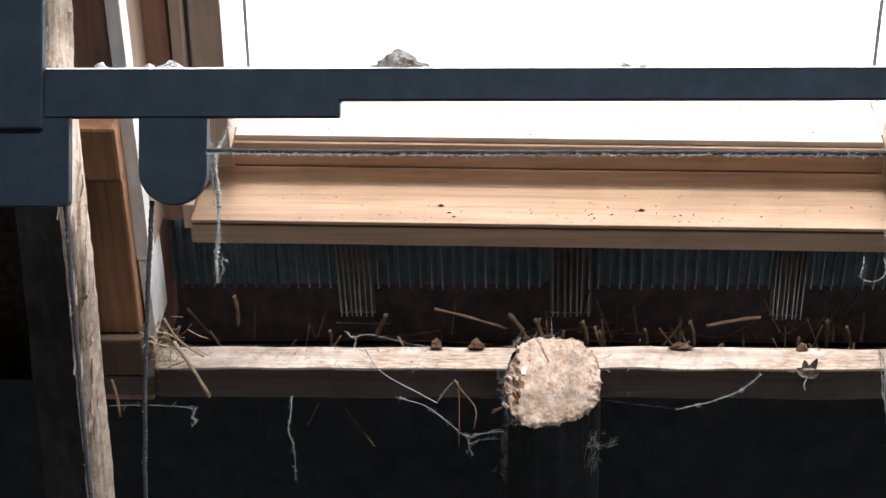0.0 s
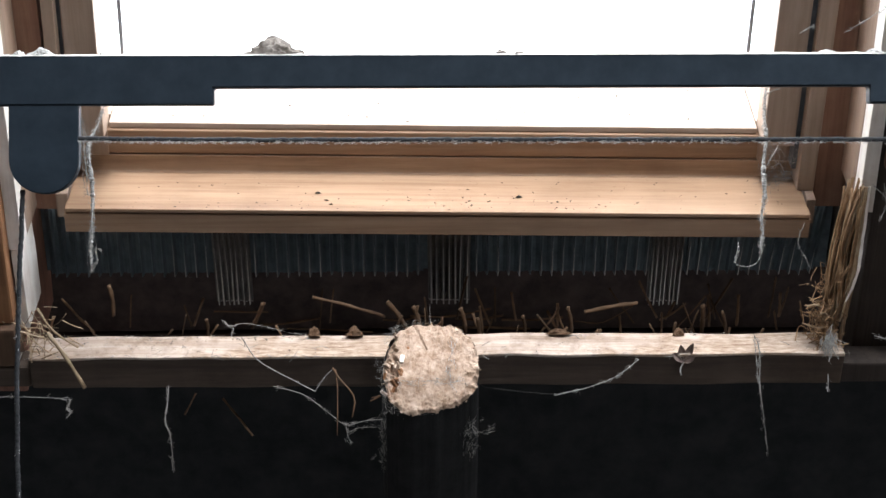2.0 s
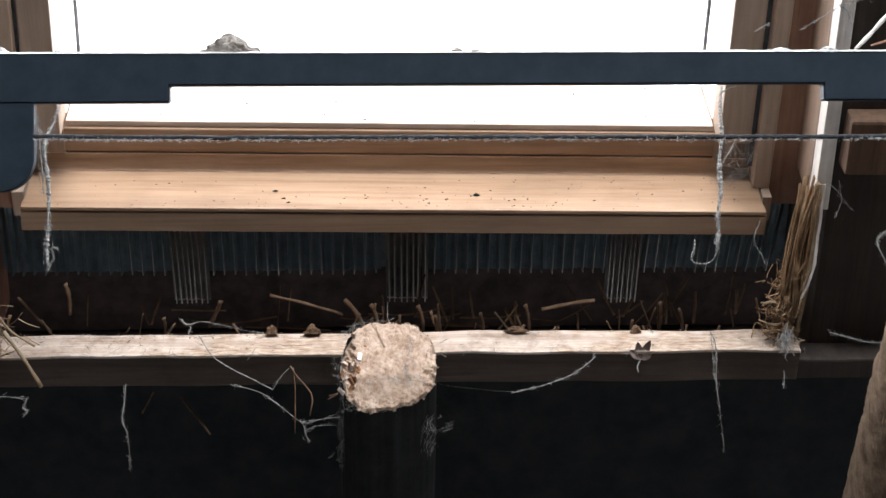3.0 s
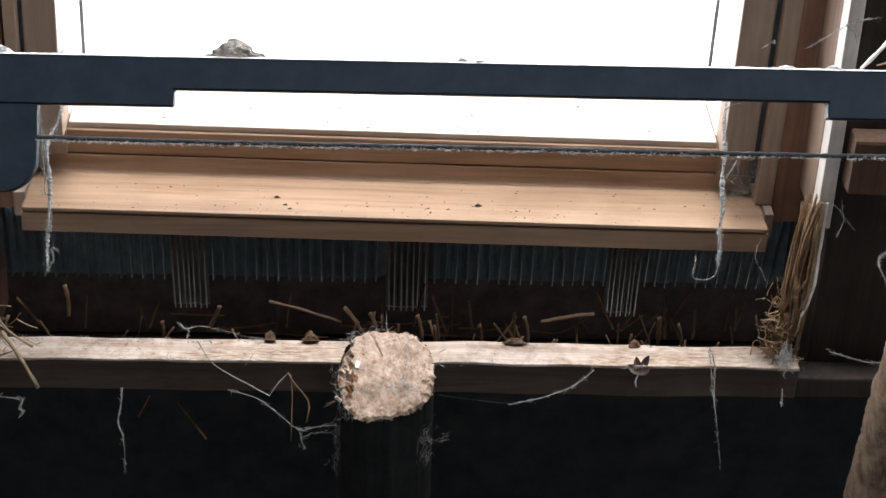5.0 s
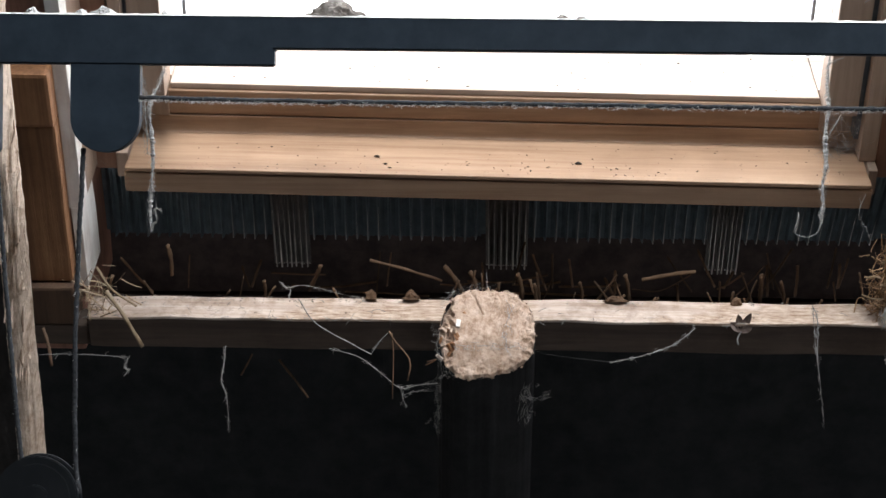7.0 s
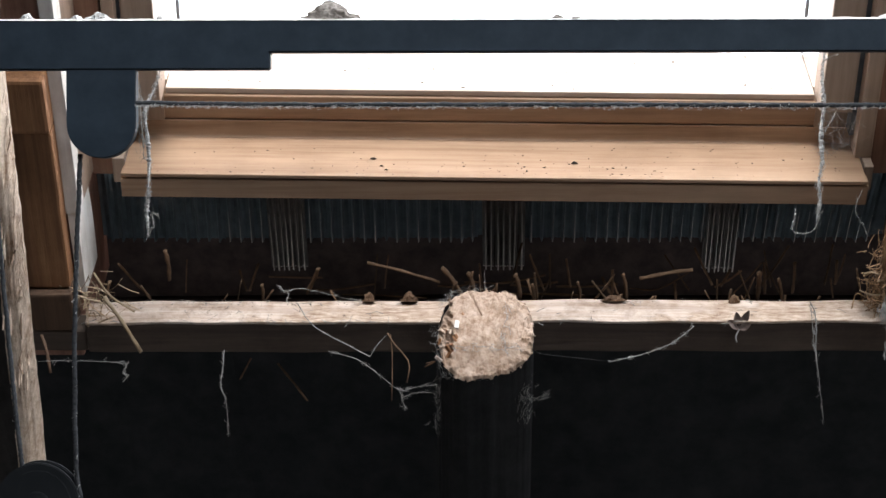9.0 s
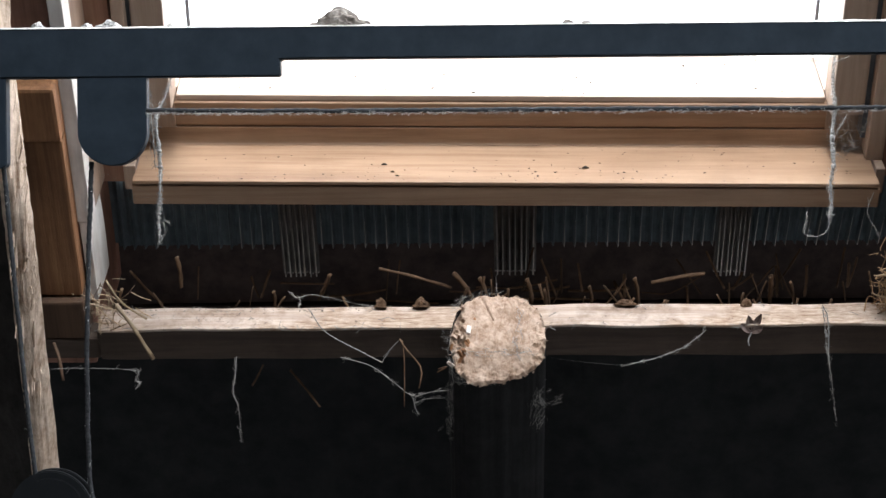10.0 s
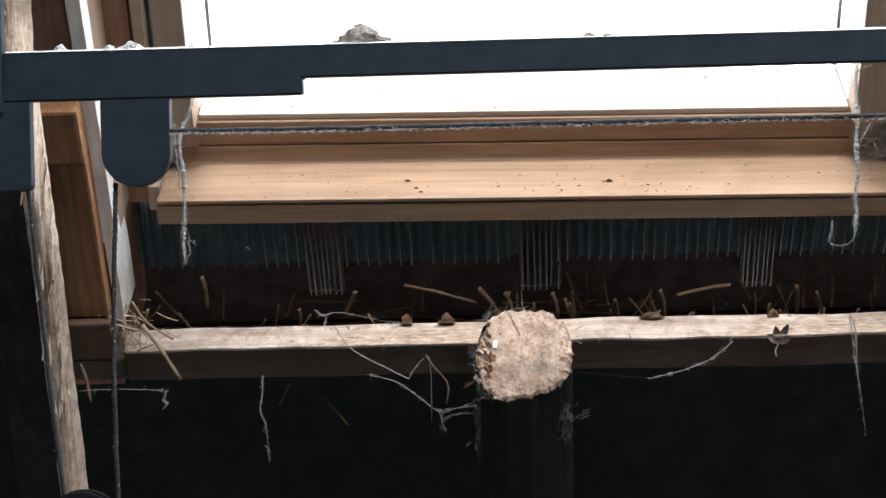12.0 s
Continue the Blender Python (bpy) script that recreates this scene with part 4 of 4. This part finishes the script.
specks("droppings", 190, FL + 0.02, FR - 0.01, 0.0002, 0.004, 0.070, 0.00062, 3, "small dark droppings on the pine sill", 1.5)
specks("droppings", 36, -0.02, 0.19, 0.0002, 0.004, 0.03, 0.0008, 8, "cluster of dark droppings on the sill")
specks("droppings", 95, SL + 0.02, SR - 0.005, 0.0548, SW0 + 0.01, SW1 + 0.008, 0.00085, 6, "dark droppings on the bright sash")
for (u, v, w), r in (((0.1168, -0.0010, 0.0300), 0.0024), ((-0.0949, 0.0009, 0.0350), 0.0021), ((-0.0854, 0.0007, 0.0200), 0.0015), ((-0.0804, -0.0000, 0.0120), 0.0014)):
    pos = ROOF @ Vector((u, v, w))
    loc = WIN.inverted() @ pos
    clump("dropping", WIN @ Vector((loc.x, 0.0003, loc.z)), r * 1.4, r, r * 0.9, "dark dropping lying on the pine sill", u * 30, SPECK)["group"] = "droppings on the sill"

# ---- old cobweb ----
def web(line, r, label, seed, n=40, wob=0.5, hairs=0, spread=0.003, size=0.006, material=None):
    pts = curve_points(line, n, 0.0009, seed)
    rad = r if isinstance(r, (list, tuple)) else [r, r]
    rr = []
    for i in range(len(pts)):
        f = i / (len(pts) - 1) * (len(rad) - 1)
        k = min(int(f), len(rad) - 2)
        rr.append((rad[k] + (rad[k + 1] - rad[k]) * (f - k)) * 0.42 * (1 + wob * (0.5 * noise.noise(pts[i] * 150 + Vector((seed, 0, 0))) + 0.6 * noise.noise(pts[i] * 480 + Vector((0, seed, 0))))))
    ob = part("cobweb", tube(pts, rr, 9, wob=wob * 0.7, seed=seed), material or WEB, smooth=True)
    tagged(ob, label, "cobweb", "old cobwebs")
    if hairs:
        fluff("fibre", [Vector(p) for p in line], hairs, spread, size, ob, "fuzzy dusty fibres", material, int(seed * 7))
    return ob


# thick dust-laden strands at both sides of the window
web([(-0.3068, 1.9500, 1.7451), (-0.3115, 1.9400, 1.7250), (-0.3190, 1.9300, 1.7016), (-0.3167, 1.9300, 1.6744), (-0.3150, 1.9300, 1.6505), (-0.3162, 1.9300, 1.6233), (-0.3173, 1.9300, 1.6006), (-0.3167, 1.9300, 1.5767)],
    [0.0005, 0.0009, 0.0036, 0.0032, 0.0042, 0.0026, 0.0028, 0.0028, 0.0018], "thick dusty cobweb strand hanging beside the sill", 2.0, 260, 1.1, 420, 0.0013, 0.0036, STRAND)
web([(-0.3281, 1.9300, 1.7340), (-0.3247, 1.9300, 1.7141), (-0.3224, 1.9300, 1.6857), (-0.3202, 1.9300, 1.6545)], [0.0006, 0.0014, 0.0018, 0.0007], "dusty cobweb strand beside the pulley housing", 3.0, 60, 1.0, 110, 0.0024, 0.005)
web([(-0.3156, 1.9300, 1.5790), (-0.3111, 1.9300, 1.5892), (-0.3122, 1.9300, 1.6006), (-0.3054, 1.9300, 1.5972)], 0.0010, "curled end of a dusty cobweb", 4.0, 20, 0.5, 16, 0.001, 0.005)
web([(0.3648, 1.9500, 1.7600), (0.3606, 1.9400, 1.7375), (0.3605, 1.9300, 1.7084), (0.3576, 1.9300, 1.6800), (0.3593, 1.9300, 1.6545), (0.3559, 1.9300, 1.6318), (0.3565, 1.9300, 1.6091), (0.3542, 1.9300, 1.5938)],
    [0.0012, 0.0022, 0.0028, 0.0040, 0.0046, 0.0040, 0.0022, 0.0024, 0.0014], "thick dusty cobweb strand hanging beside the sill", 5.0, 260, 1.1, 440, 0.0013, 0.0036, STRAND)
web([(0.3542, 1.9300, 1.5949), (0.3519, 1.9300, 1.5847), (0.3429, 1.9300, 1.5796), (0.3315, 1.9300, 1.5813), (0.3292, 1.9300, 1.5881), (0.3315, 1.9300, 1.5938), (0.3326, 1.9300, 1.6040)], 0.0008, "hooked cobweb thread below the sill", 6.0, 40, 0.6, 20, 0.0008, 0.004)
web([(0.3606, 1.9400, 1.7512), (0.3675, 1.9400, 1.7558), (0.3785, 1.9500, 1.7600)], 0.0009, "short dusty cobweb thread hanging", 6.5, 14, 0.5, 10, 0.001, 0.004)
web([(0.3629, 1.9400, 1.6805), (0.3697, 1.9400, 1.6930), (0.3762, 1.9500, 1.7027)], 0.0008, "short dusty cobweb thread hanging", 6.7, 14, 0.5, 14, 0.001, 0.005)
fluff("corner_cobweb", [(0.3812, 2.0000, 1.7006), (0.3976, 2.0000, 1.7053), (0.4024, 2.0000, 1.6829), (0.3859, 2.0000, 1.6712), (0.3835, 2.0000, 1.6918)], 75, 0.008, 0.012, None, "", WEB, 19, 0.2)
# threads and stalks over the dark below the batten
for i, (ln, r, lab, h) in enumerate((
    ([(-0.1728, 1.9850, 1.5090), (-0.1541, 1.9850, 1.4838), (-0.1191, 1.9850, 1.4640), (-0.0963, 1.9850, 1.4523)], 0.0013, "pale curled fibre hanging from the batten", 6),
    ([(-0.0969, 1.9850, 1.4523), (-0.0887, 1.9850, 1.4652), (-0.0794, 1.9850, 1.4745)], 0.0007, "thin pale fibre below the batten", 4),
    ([(-0.1401, 1.9850, 1.4581), (-0.1074, 1.9850, 1.4488), (-0.0841, 1.9850, 1.4313), (-0.0653, 1.9850, 1.4184), (-0.0490, 1.9850, 1.4208), (-0.0257, 1.9850, 1.4242)], 0.0009, "sagging cobweb thread tied to the pole", 40),
    ([(-0.0653, 1.9850, 1.4184), (-0.0631, 1.9850, 1.4067), (-0.0590, 1.9850, 1.3980)], 0.0008, "loose dusty end of a cobweb", 14),
    ([(-0.0631, 1.9850, 1.4102), (-0.0490, 1.9850, 1.4150), (-0.0327, 1.9850, 1.4155)], 0.0006, "thin cobweb thread at the pole", 10),
    ([(0.2382, 1.9850, 1.4838), (0.2137, 1.9850, 1.4652), (0.1844, 1.9850, 1.4547), (0.1495, 1.9850, 1.4464)], 0.0009, "sagging cobweb thread under the batten", 40),
    ([(0.1844, 1.9850, 1.4547), (0.1495, 1.9850, 1.4487), (0.0853, 1.9850, 1.4547), (0.0705, 1.9800, 1.4608)], 0.00012, "very thin cobweb thread at the pole", 0),
    ([(-0.2475, 1.9850, 1.4581), (-0.2487, 1.9850, 1.4400), (-0.2510, 1.9850, 1.4225), (-0.2452, 1.9850, 1.4050), (-0.2429, 1.9850, 1.3694)], [0.0014, 0.0012, 0.0018, 0.0008, 0.0003], "dusty cobweb hanging under the batten", 36),
    ([(0.3567, 1.9850, 1.5095), (0.3625, 1.9850, 1.4955), (0.3631, 1.9850, 1.4721), (0.3631, 1.9850, 1.4546), (0.3667, 1.9850, 1.4254), (0.3713, 1.9850, 1.3834)], [0.0010, 0.0012, 0.0014, 0.0016, 0.0004, 0.0002], "dusty web and fibre hung over the batten", 50),
    ([(0.3573, 1.9850, 1.5084), (0.3597, 1.9850, 1.4839), (0.3613, 1.9850, 1.4576)], 0.0009, "pale fibre hung over the batten", 6),
    ([(-0.4369, 1.9700, 1.4488), (-0.3905, 1.9700, 1.4494), (-0.3616, 1.9700, 1.4482), (-0.3459, 1.9700, 1.4465)], 0.0006, "taut cobweb thread from the pole", 20),
    ([(-0.3459, 1.9700, 1.4465), (-0.3488, 1.9700, 1.4372), (-0.3453, 1.9700, 1.4337), (-0.3494, 1.9700, 1.4279)], [0.0012, 0.002, 0.0016, 0.0012], "dusty web knot hanging on a thread", 24),
    ([(0.4338, 1.9850, 1.4675), (0.4344, 1.9850, 1.4581), (0.4338, 1.9850, 1.4488)], 0.0013, "short dusty fibre under the batten", 6),
    ([(-0.1972, 2.0500, 1.5234), (-0.1884, 2.0400, 1.5178), (-0.1704, 2.0400, 1.5202), (-0.1344, 2.0400, 1.5130), (-0.1027, 2.0300, 1.5063)], [0.0012, 0.0016, 0.0008, 0.0004, 0.0003], "cobweb thread above the batten", 30),
    ([(-0.1872, 2.0400, 1.5190), (-0.1851, 2.0300, 1.5134), (-0.1833, 1.9850, 1.5084)], 0.0007, "short dusty cobweb thread hanging", 6),
    ([(-0.3857, 1.9900, 1.6240), (-0.3418, 1.9900, 1.6252), (-0.3067, 1.9900, 1.6170), (-0.2671, 2.0000, 1.5947), (-0.2259, 2.0000, 1.5700)], 0.00012, "thin slack cobweb thread beside the sill", 0),
    ([(-0.3809, 1.9800, 1.6501), (-0.3634, 1.9800, 1.6402), (-0.3284, 1.9800, 1.6250), (-0.2847, 2.0000, 1.5935)], 0.00012, "thin slack cobweb thread beside the sill", 0),
    ([(0.4109, 1.9900, 1.6240), (0.4050, 1.9900, 1.6029), (0.4120, 1.9900, 1.5889), (0.4167, 1.9900, 1.5772)], 0.0007, "crooked cobweb thread at the frame corner", 10),
    ([(0.4786, 1.9700, 1.5079), (0.5050, 1.9600, 1.4997), (0.5311, 1.9500, 1.4973), (0.5483, 1.9300, 1.5063), (0.5563, 1.8800, 1.5231)], 0.0010, "sagging cobweb thread tied to the brace", 60),
    ([(0.5197, 1.9000, 1.6117), (0.5108, 1.9000, 1.6006), (0.5186, 1.9000, 1.5810), (0.5275, 1.9000, 1.5642), (0.5314, 1.8800, 1.5508)], [0.0010, 0.0022, 0.0012, 0.0034, 0.0010], "ragged cobweb loop beside the brace", 70),
    ([(0.5119, 1.9000, 1.6050), (0.5286, 1.9000, 1.6184), (0.5424, 1.8800, 1.6310)], 0.0016, "ragged cobweb strand beside the brace", 40),
    ([(0.5303, 1.9000, 1.5642), (0.5331, 1.9000, 1.5838), (0.5398, 1.9000, 1.6006)], 0.0009, "ragged cobweb strand beside the brace", 20),
    ([(0.4689, 1.9300, 1.6602), (0.4825, 1.9300, 1.6448), (0.4757, 1.9300, 1.6261)], 0.0008, "branching cobweb thread on the rafter", 10),
    ([(0.4802, 1.9300, 1.6630), (0.4825, 1.9300, 1.6448), (0.4944, 1.9300, 1.6318)], 0.0008, "branching cobweb thread on the rafter", 10),
    ([(0.4063, 1.7800, 1.7984), (0.4272, 1.7800, 1.8099), (0.4481, 1.7800, 1.8215), (0.4769, 1.7800, 1.8288)], [0.0004, 0.0010, 0.0005, 0.0004], "dusty cobweb thread above the rail", 30),
    ([(0.4460, 1.7800, 1.8235), (0.4523, 1.7800, 1.8162), (0.4549, 1.7800, 1.8073)], [0.0009, 0.0016, 0.0007], "dusty cobweb knot above the rail", 20),
    ([(0.3787, 1.8500, 1.8046), (0.3869, 1.8500, 1.8100), (0.3939, 1.8500, 1.8128)], 0.0008, "cobweb wisp beside the window", 12),
    ([(-0.4783, 1.8500, 1.6114), (-0.4690, 1.8500, 1.5978), (-0.4592, 1.8500, 1.5788)], [0.0006, 0.0016, 0.0006], "pale cobweb wisp on the pole", 20),
    ([(0.0224, 2.0000, 1.5194), (0.0227, 2.0300, 1.5290), (0.0226, 2.0800, 1.5394)], 0.0005, "single fibre standing on the sawn pole", 0),
)):
    web(ln, r, lab, 10.0 + i * 1.3, 30, 0.5, h, 0.0010, 0.0045)
# fuzzy dust at the sawn pole
for i, (ln, n, sp) in enumerate((([(-0.0230, 1.9550, 1.4310), (-0.0254, 1.9650, 1.4099), (-0.0246, 1.9950, 1.3717)], 95, 0.0035), ([(0.0627, 1.9550, 1.4310), (0.0610, 1.9550, 1.4108), (0.0581, 1.9750, 1.3845)], 110, 0.0045),
                                 ([(0.0552, 1.9550, 1.4097), (0.0692, 1.9450, 1.4141), (0.0865, 1.9350, 1.4196)], 26, 0.0022), ([(-0.0282, 1.9550, 1.4856), (-0.0252, 1.9450, 1.4576), (-0.0182, 1.9350, 1.4401)], 80, 0.003),
                                 ([(-0.0182, 1.9300, 1.4405), (-0.0051, 1.9300, 1.4348), (0.0261, 1.9300, 1.4314)], 60, 0.0025), ([(-0.0228, 1.9850, 1.5072), (-0.0083, 2.0050, 1.5163), (0.0273, 2.0150, 1.5200)], 60, 0.003))):
    tagged(fluff("dusty_web", ln, n, sp, 0.007, None, "", WEB, 40 + i), "fuzzy dusty web on the sawn pole", "cobweb")
for ob in bpy.data.objects:
    if ob.name.startswith("corner_cobweb"):
        tagged(ob, "grey dusty cobweb in the frame corner", "cobweb")
for k, (aa, bb) in enumerate(((60, 310), (205, 330))):
    pa = top + (eu * math.cos(radians(aa)) + ew * math.sin(radians(aa))) * R0 * 0.8
    pb = top + (eu * math.cos(radians(bb)) + ew * math.sin(radians(bb))) * R0 * 0.7
    line = []
    for f in (0, 0.35, 0.7, 1):
        q = pa.lerp(pb, f) + eu * 0.004 * math.sin(f * 7 + k)
        q += AX * (-(q - top).dot(n_face) / AX.dot(n_face)) + n_face * 0.0048
        line.append(q)
    tagged(fluff("dusty_web", line, 26, 0.0022, 0.010, None, "", STRAND, 70 + k, 1.2), "pale web streaks on the sawn end", "cobweb")
# thin bent twigs in the dark
for ln, r in (([(-0.0782, 1.9850, 1.4768), (-0.0712, 1.9850, 1.4652), (-0.0560, 1.9850, 1.4459), (-0.0584, 1.9850, 1.4255)], 0.0011), ([(-0.0753, 1.9850, 1.4750), (-0.0735, 1.9850, 1.4488), (-0.0741, 1.9850, 1.4068)], 0.0008),
              ([(-0.1993, 2.0600, 1.4400), (-0.1842, 2.0600, 1.4219), (-0.1672, 2.0600, 1.3995)], 0.0014), ([(-0.2278, 2.0600, 1.4455), (-0.2339, 2.0600, 1.4334), (-0.2399, 2.0600, 1.4225)], 0.0012),
              ([(-0.0397, 1.9850, 1.4418), (-0.0292, 1.9850, 1.4476), (-0.0385, 1.9850, 1.4453)], 0.0010)):
    stem(ln, r, "thin brown twig hanging below the batten", "thin twigs", REED)
stem([(0.4493, 1.7400, 1.7760), (0.4676, 1.7450, 1.7945), (0.4869, 1.7500, 1.8141)], 0.0026, "pale stick leaning on the rail", "", PALE)
stem([(0.4663, 1.7500, 1.7807), (0.4897, 1.7600, 1.7879), (0.5267, 1.7800, 1.7995)], 0.0016, "brown stick leaning on the rail", "", RAFTER)
stem([(-0.4378, 1.9900, 1.4747), (-0.4314, 1.9850, 1.4605), (-0.4274, 1.9850, 1.4359)], 0.0020, "flat brown splinter hanging from the pole", "", BROWN_V)

# ---- dry leaf on the batten ----
leaf = thing("dry_leaf", (0.2871, 2.0000, 1.4829), "small dry brown leaf on the batten", "leaf")
LC = Vector((0.2879, 2.0100, 1.4794))
for ang, ln in ((-52, 0.016), (-14, 0.019), (24, 0.022), (62, 0.012)):
    bm = bmesh.new()
    a = radians(ang)
    d = Vector((math.sin(a), -0.25, math.cos(a)))
    nrm = Vector((math.cos(a), 0.1, -math.sin(a)))
    left, right, mid = [], [], []
    for i in range(8):
        f = i / 7
        wdt = 0.0040 * math.sin(math.pi * min(1, f * 0.95 + 0.05)) ** 0.7
        c = LC + d * ln * f + Vector((0, -0.004 * f * f, 0))
        left.append(bm.verts.new(c - nrm * wdt + Vector((0, -0.0015, 0))))
        right.append(bm.verts.new(c + nrm * wdt + Vector((0, -0.0015, 0))))
        mid.append(bm.verts.new(c))
    for p, q in ((left, mid), (mid, right)):
        for i in range(7):
            bm.faces.new((p[i], q[i], q[i + 1], p[i + 1]))
    res = bmesh.ops.extrude_face_region(bm, geom=bm.faces[:])["geom"]
    bmesh.ops.translate(bm, vec=(0, 0.0006, 0), verts=[g for g in res if isinstance(g, bmesh.types.BMVert)])
    part("lobe", bm, LEAFM, leaf)
part("stalk", tube(curve_points([LC, LC + Vector((-0.004, -0.003, -0.008)), LC + Vector((-0.003, -0.003, -0.014))], 8), 0.0009, 6), WEB, leaf, "pale stalk", smooth=True)

# ---- crumbs and fibres lying on the batten ----
bm = bmesh.new()
for _ in range(300):
    u = rnd.uniform(RL + 0.015, RR - 0.025) if rnd.random() < 0.55 else rnd.gauss(-0.24, 0.07)
    if -0.03 < u < 0.075:
        continue
    back = rnd.random() < 0.6
    c = up(u, BV1 + 0.0008, rnd.uniform(-0.045, -0.036) if back else rnd.uniform(-0.076, -0.04))
    r = rnd.uniform(0.0002, 0.0009) * (1.1 if back else 0.7)
    made = bmesh.ops.create_icosphere(bm, subdivisions=1, radius=r)["verts"]
    for v in made:
        v.co = c + Vector((v.co.x * rnd.uniform(0.5, 2.0), v.co.y * rnd.uniform(0.5, 1.5), v.co.z * rnd.uniform(0.4, 1.2)))
tagged(part("crumbs", bm, CLUMP, kind="stuff"), "grey crumbs of dirt lying on the batten", "dirt")
bm = bmesh.new()
for _ in range(130):
    u = rnd.uniform(RL, RR - 0.01)
    if -0.03 < u < 0.075:
        continue
    edge = rnd.random() < 0.5
    c = up(u, BV1 + (0.001 if edge else rnd.uniform(-0.001, 0.002)), -0.076 if edge else rnd.uniform(-0.075, -0.038))
    d = Vector((rnd.gauss(0, 1), rnd.gauss(0, 0.4), rnd.gauss(0, 0.45))).normalized() * rnd.uniform(0.002, 0.008)
    tube([c - d, c + Vector((0, -0.001, rnd.gauss(0, 0.0015))), c + d], rnd.uniform(0.00015, 0.00042), 4, bm)
tagged(part("fibres", bm, WEB, kind="stuff"), "pale fibres and dust threads on the batten", "dust")
for c, w, h, sd in ((up(*(-0.0999, -0.1285, -0.0400)), 0.006, 0.010, 2.2), (up(*(-0.0574, -0.1285, -0.0400)), 0.008, 0.009, 4.1), (up(*(0.2862, -0.1314, -0.0400)), 0.007, 0.008, 6.3), (up(*(0.1591, -0.1285, -0.0400)), 0.012, 0.006, 7.7)):
    clump("dirt_lump", c, w, 0.005, h, "brown crumbly lump behind the batten", sd, REED)["group"] = "lumps on the batten"
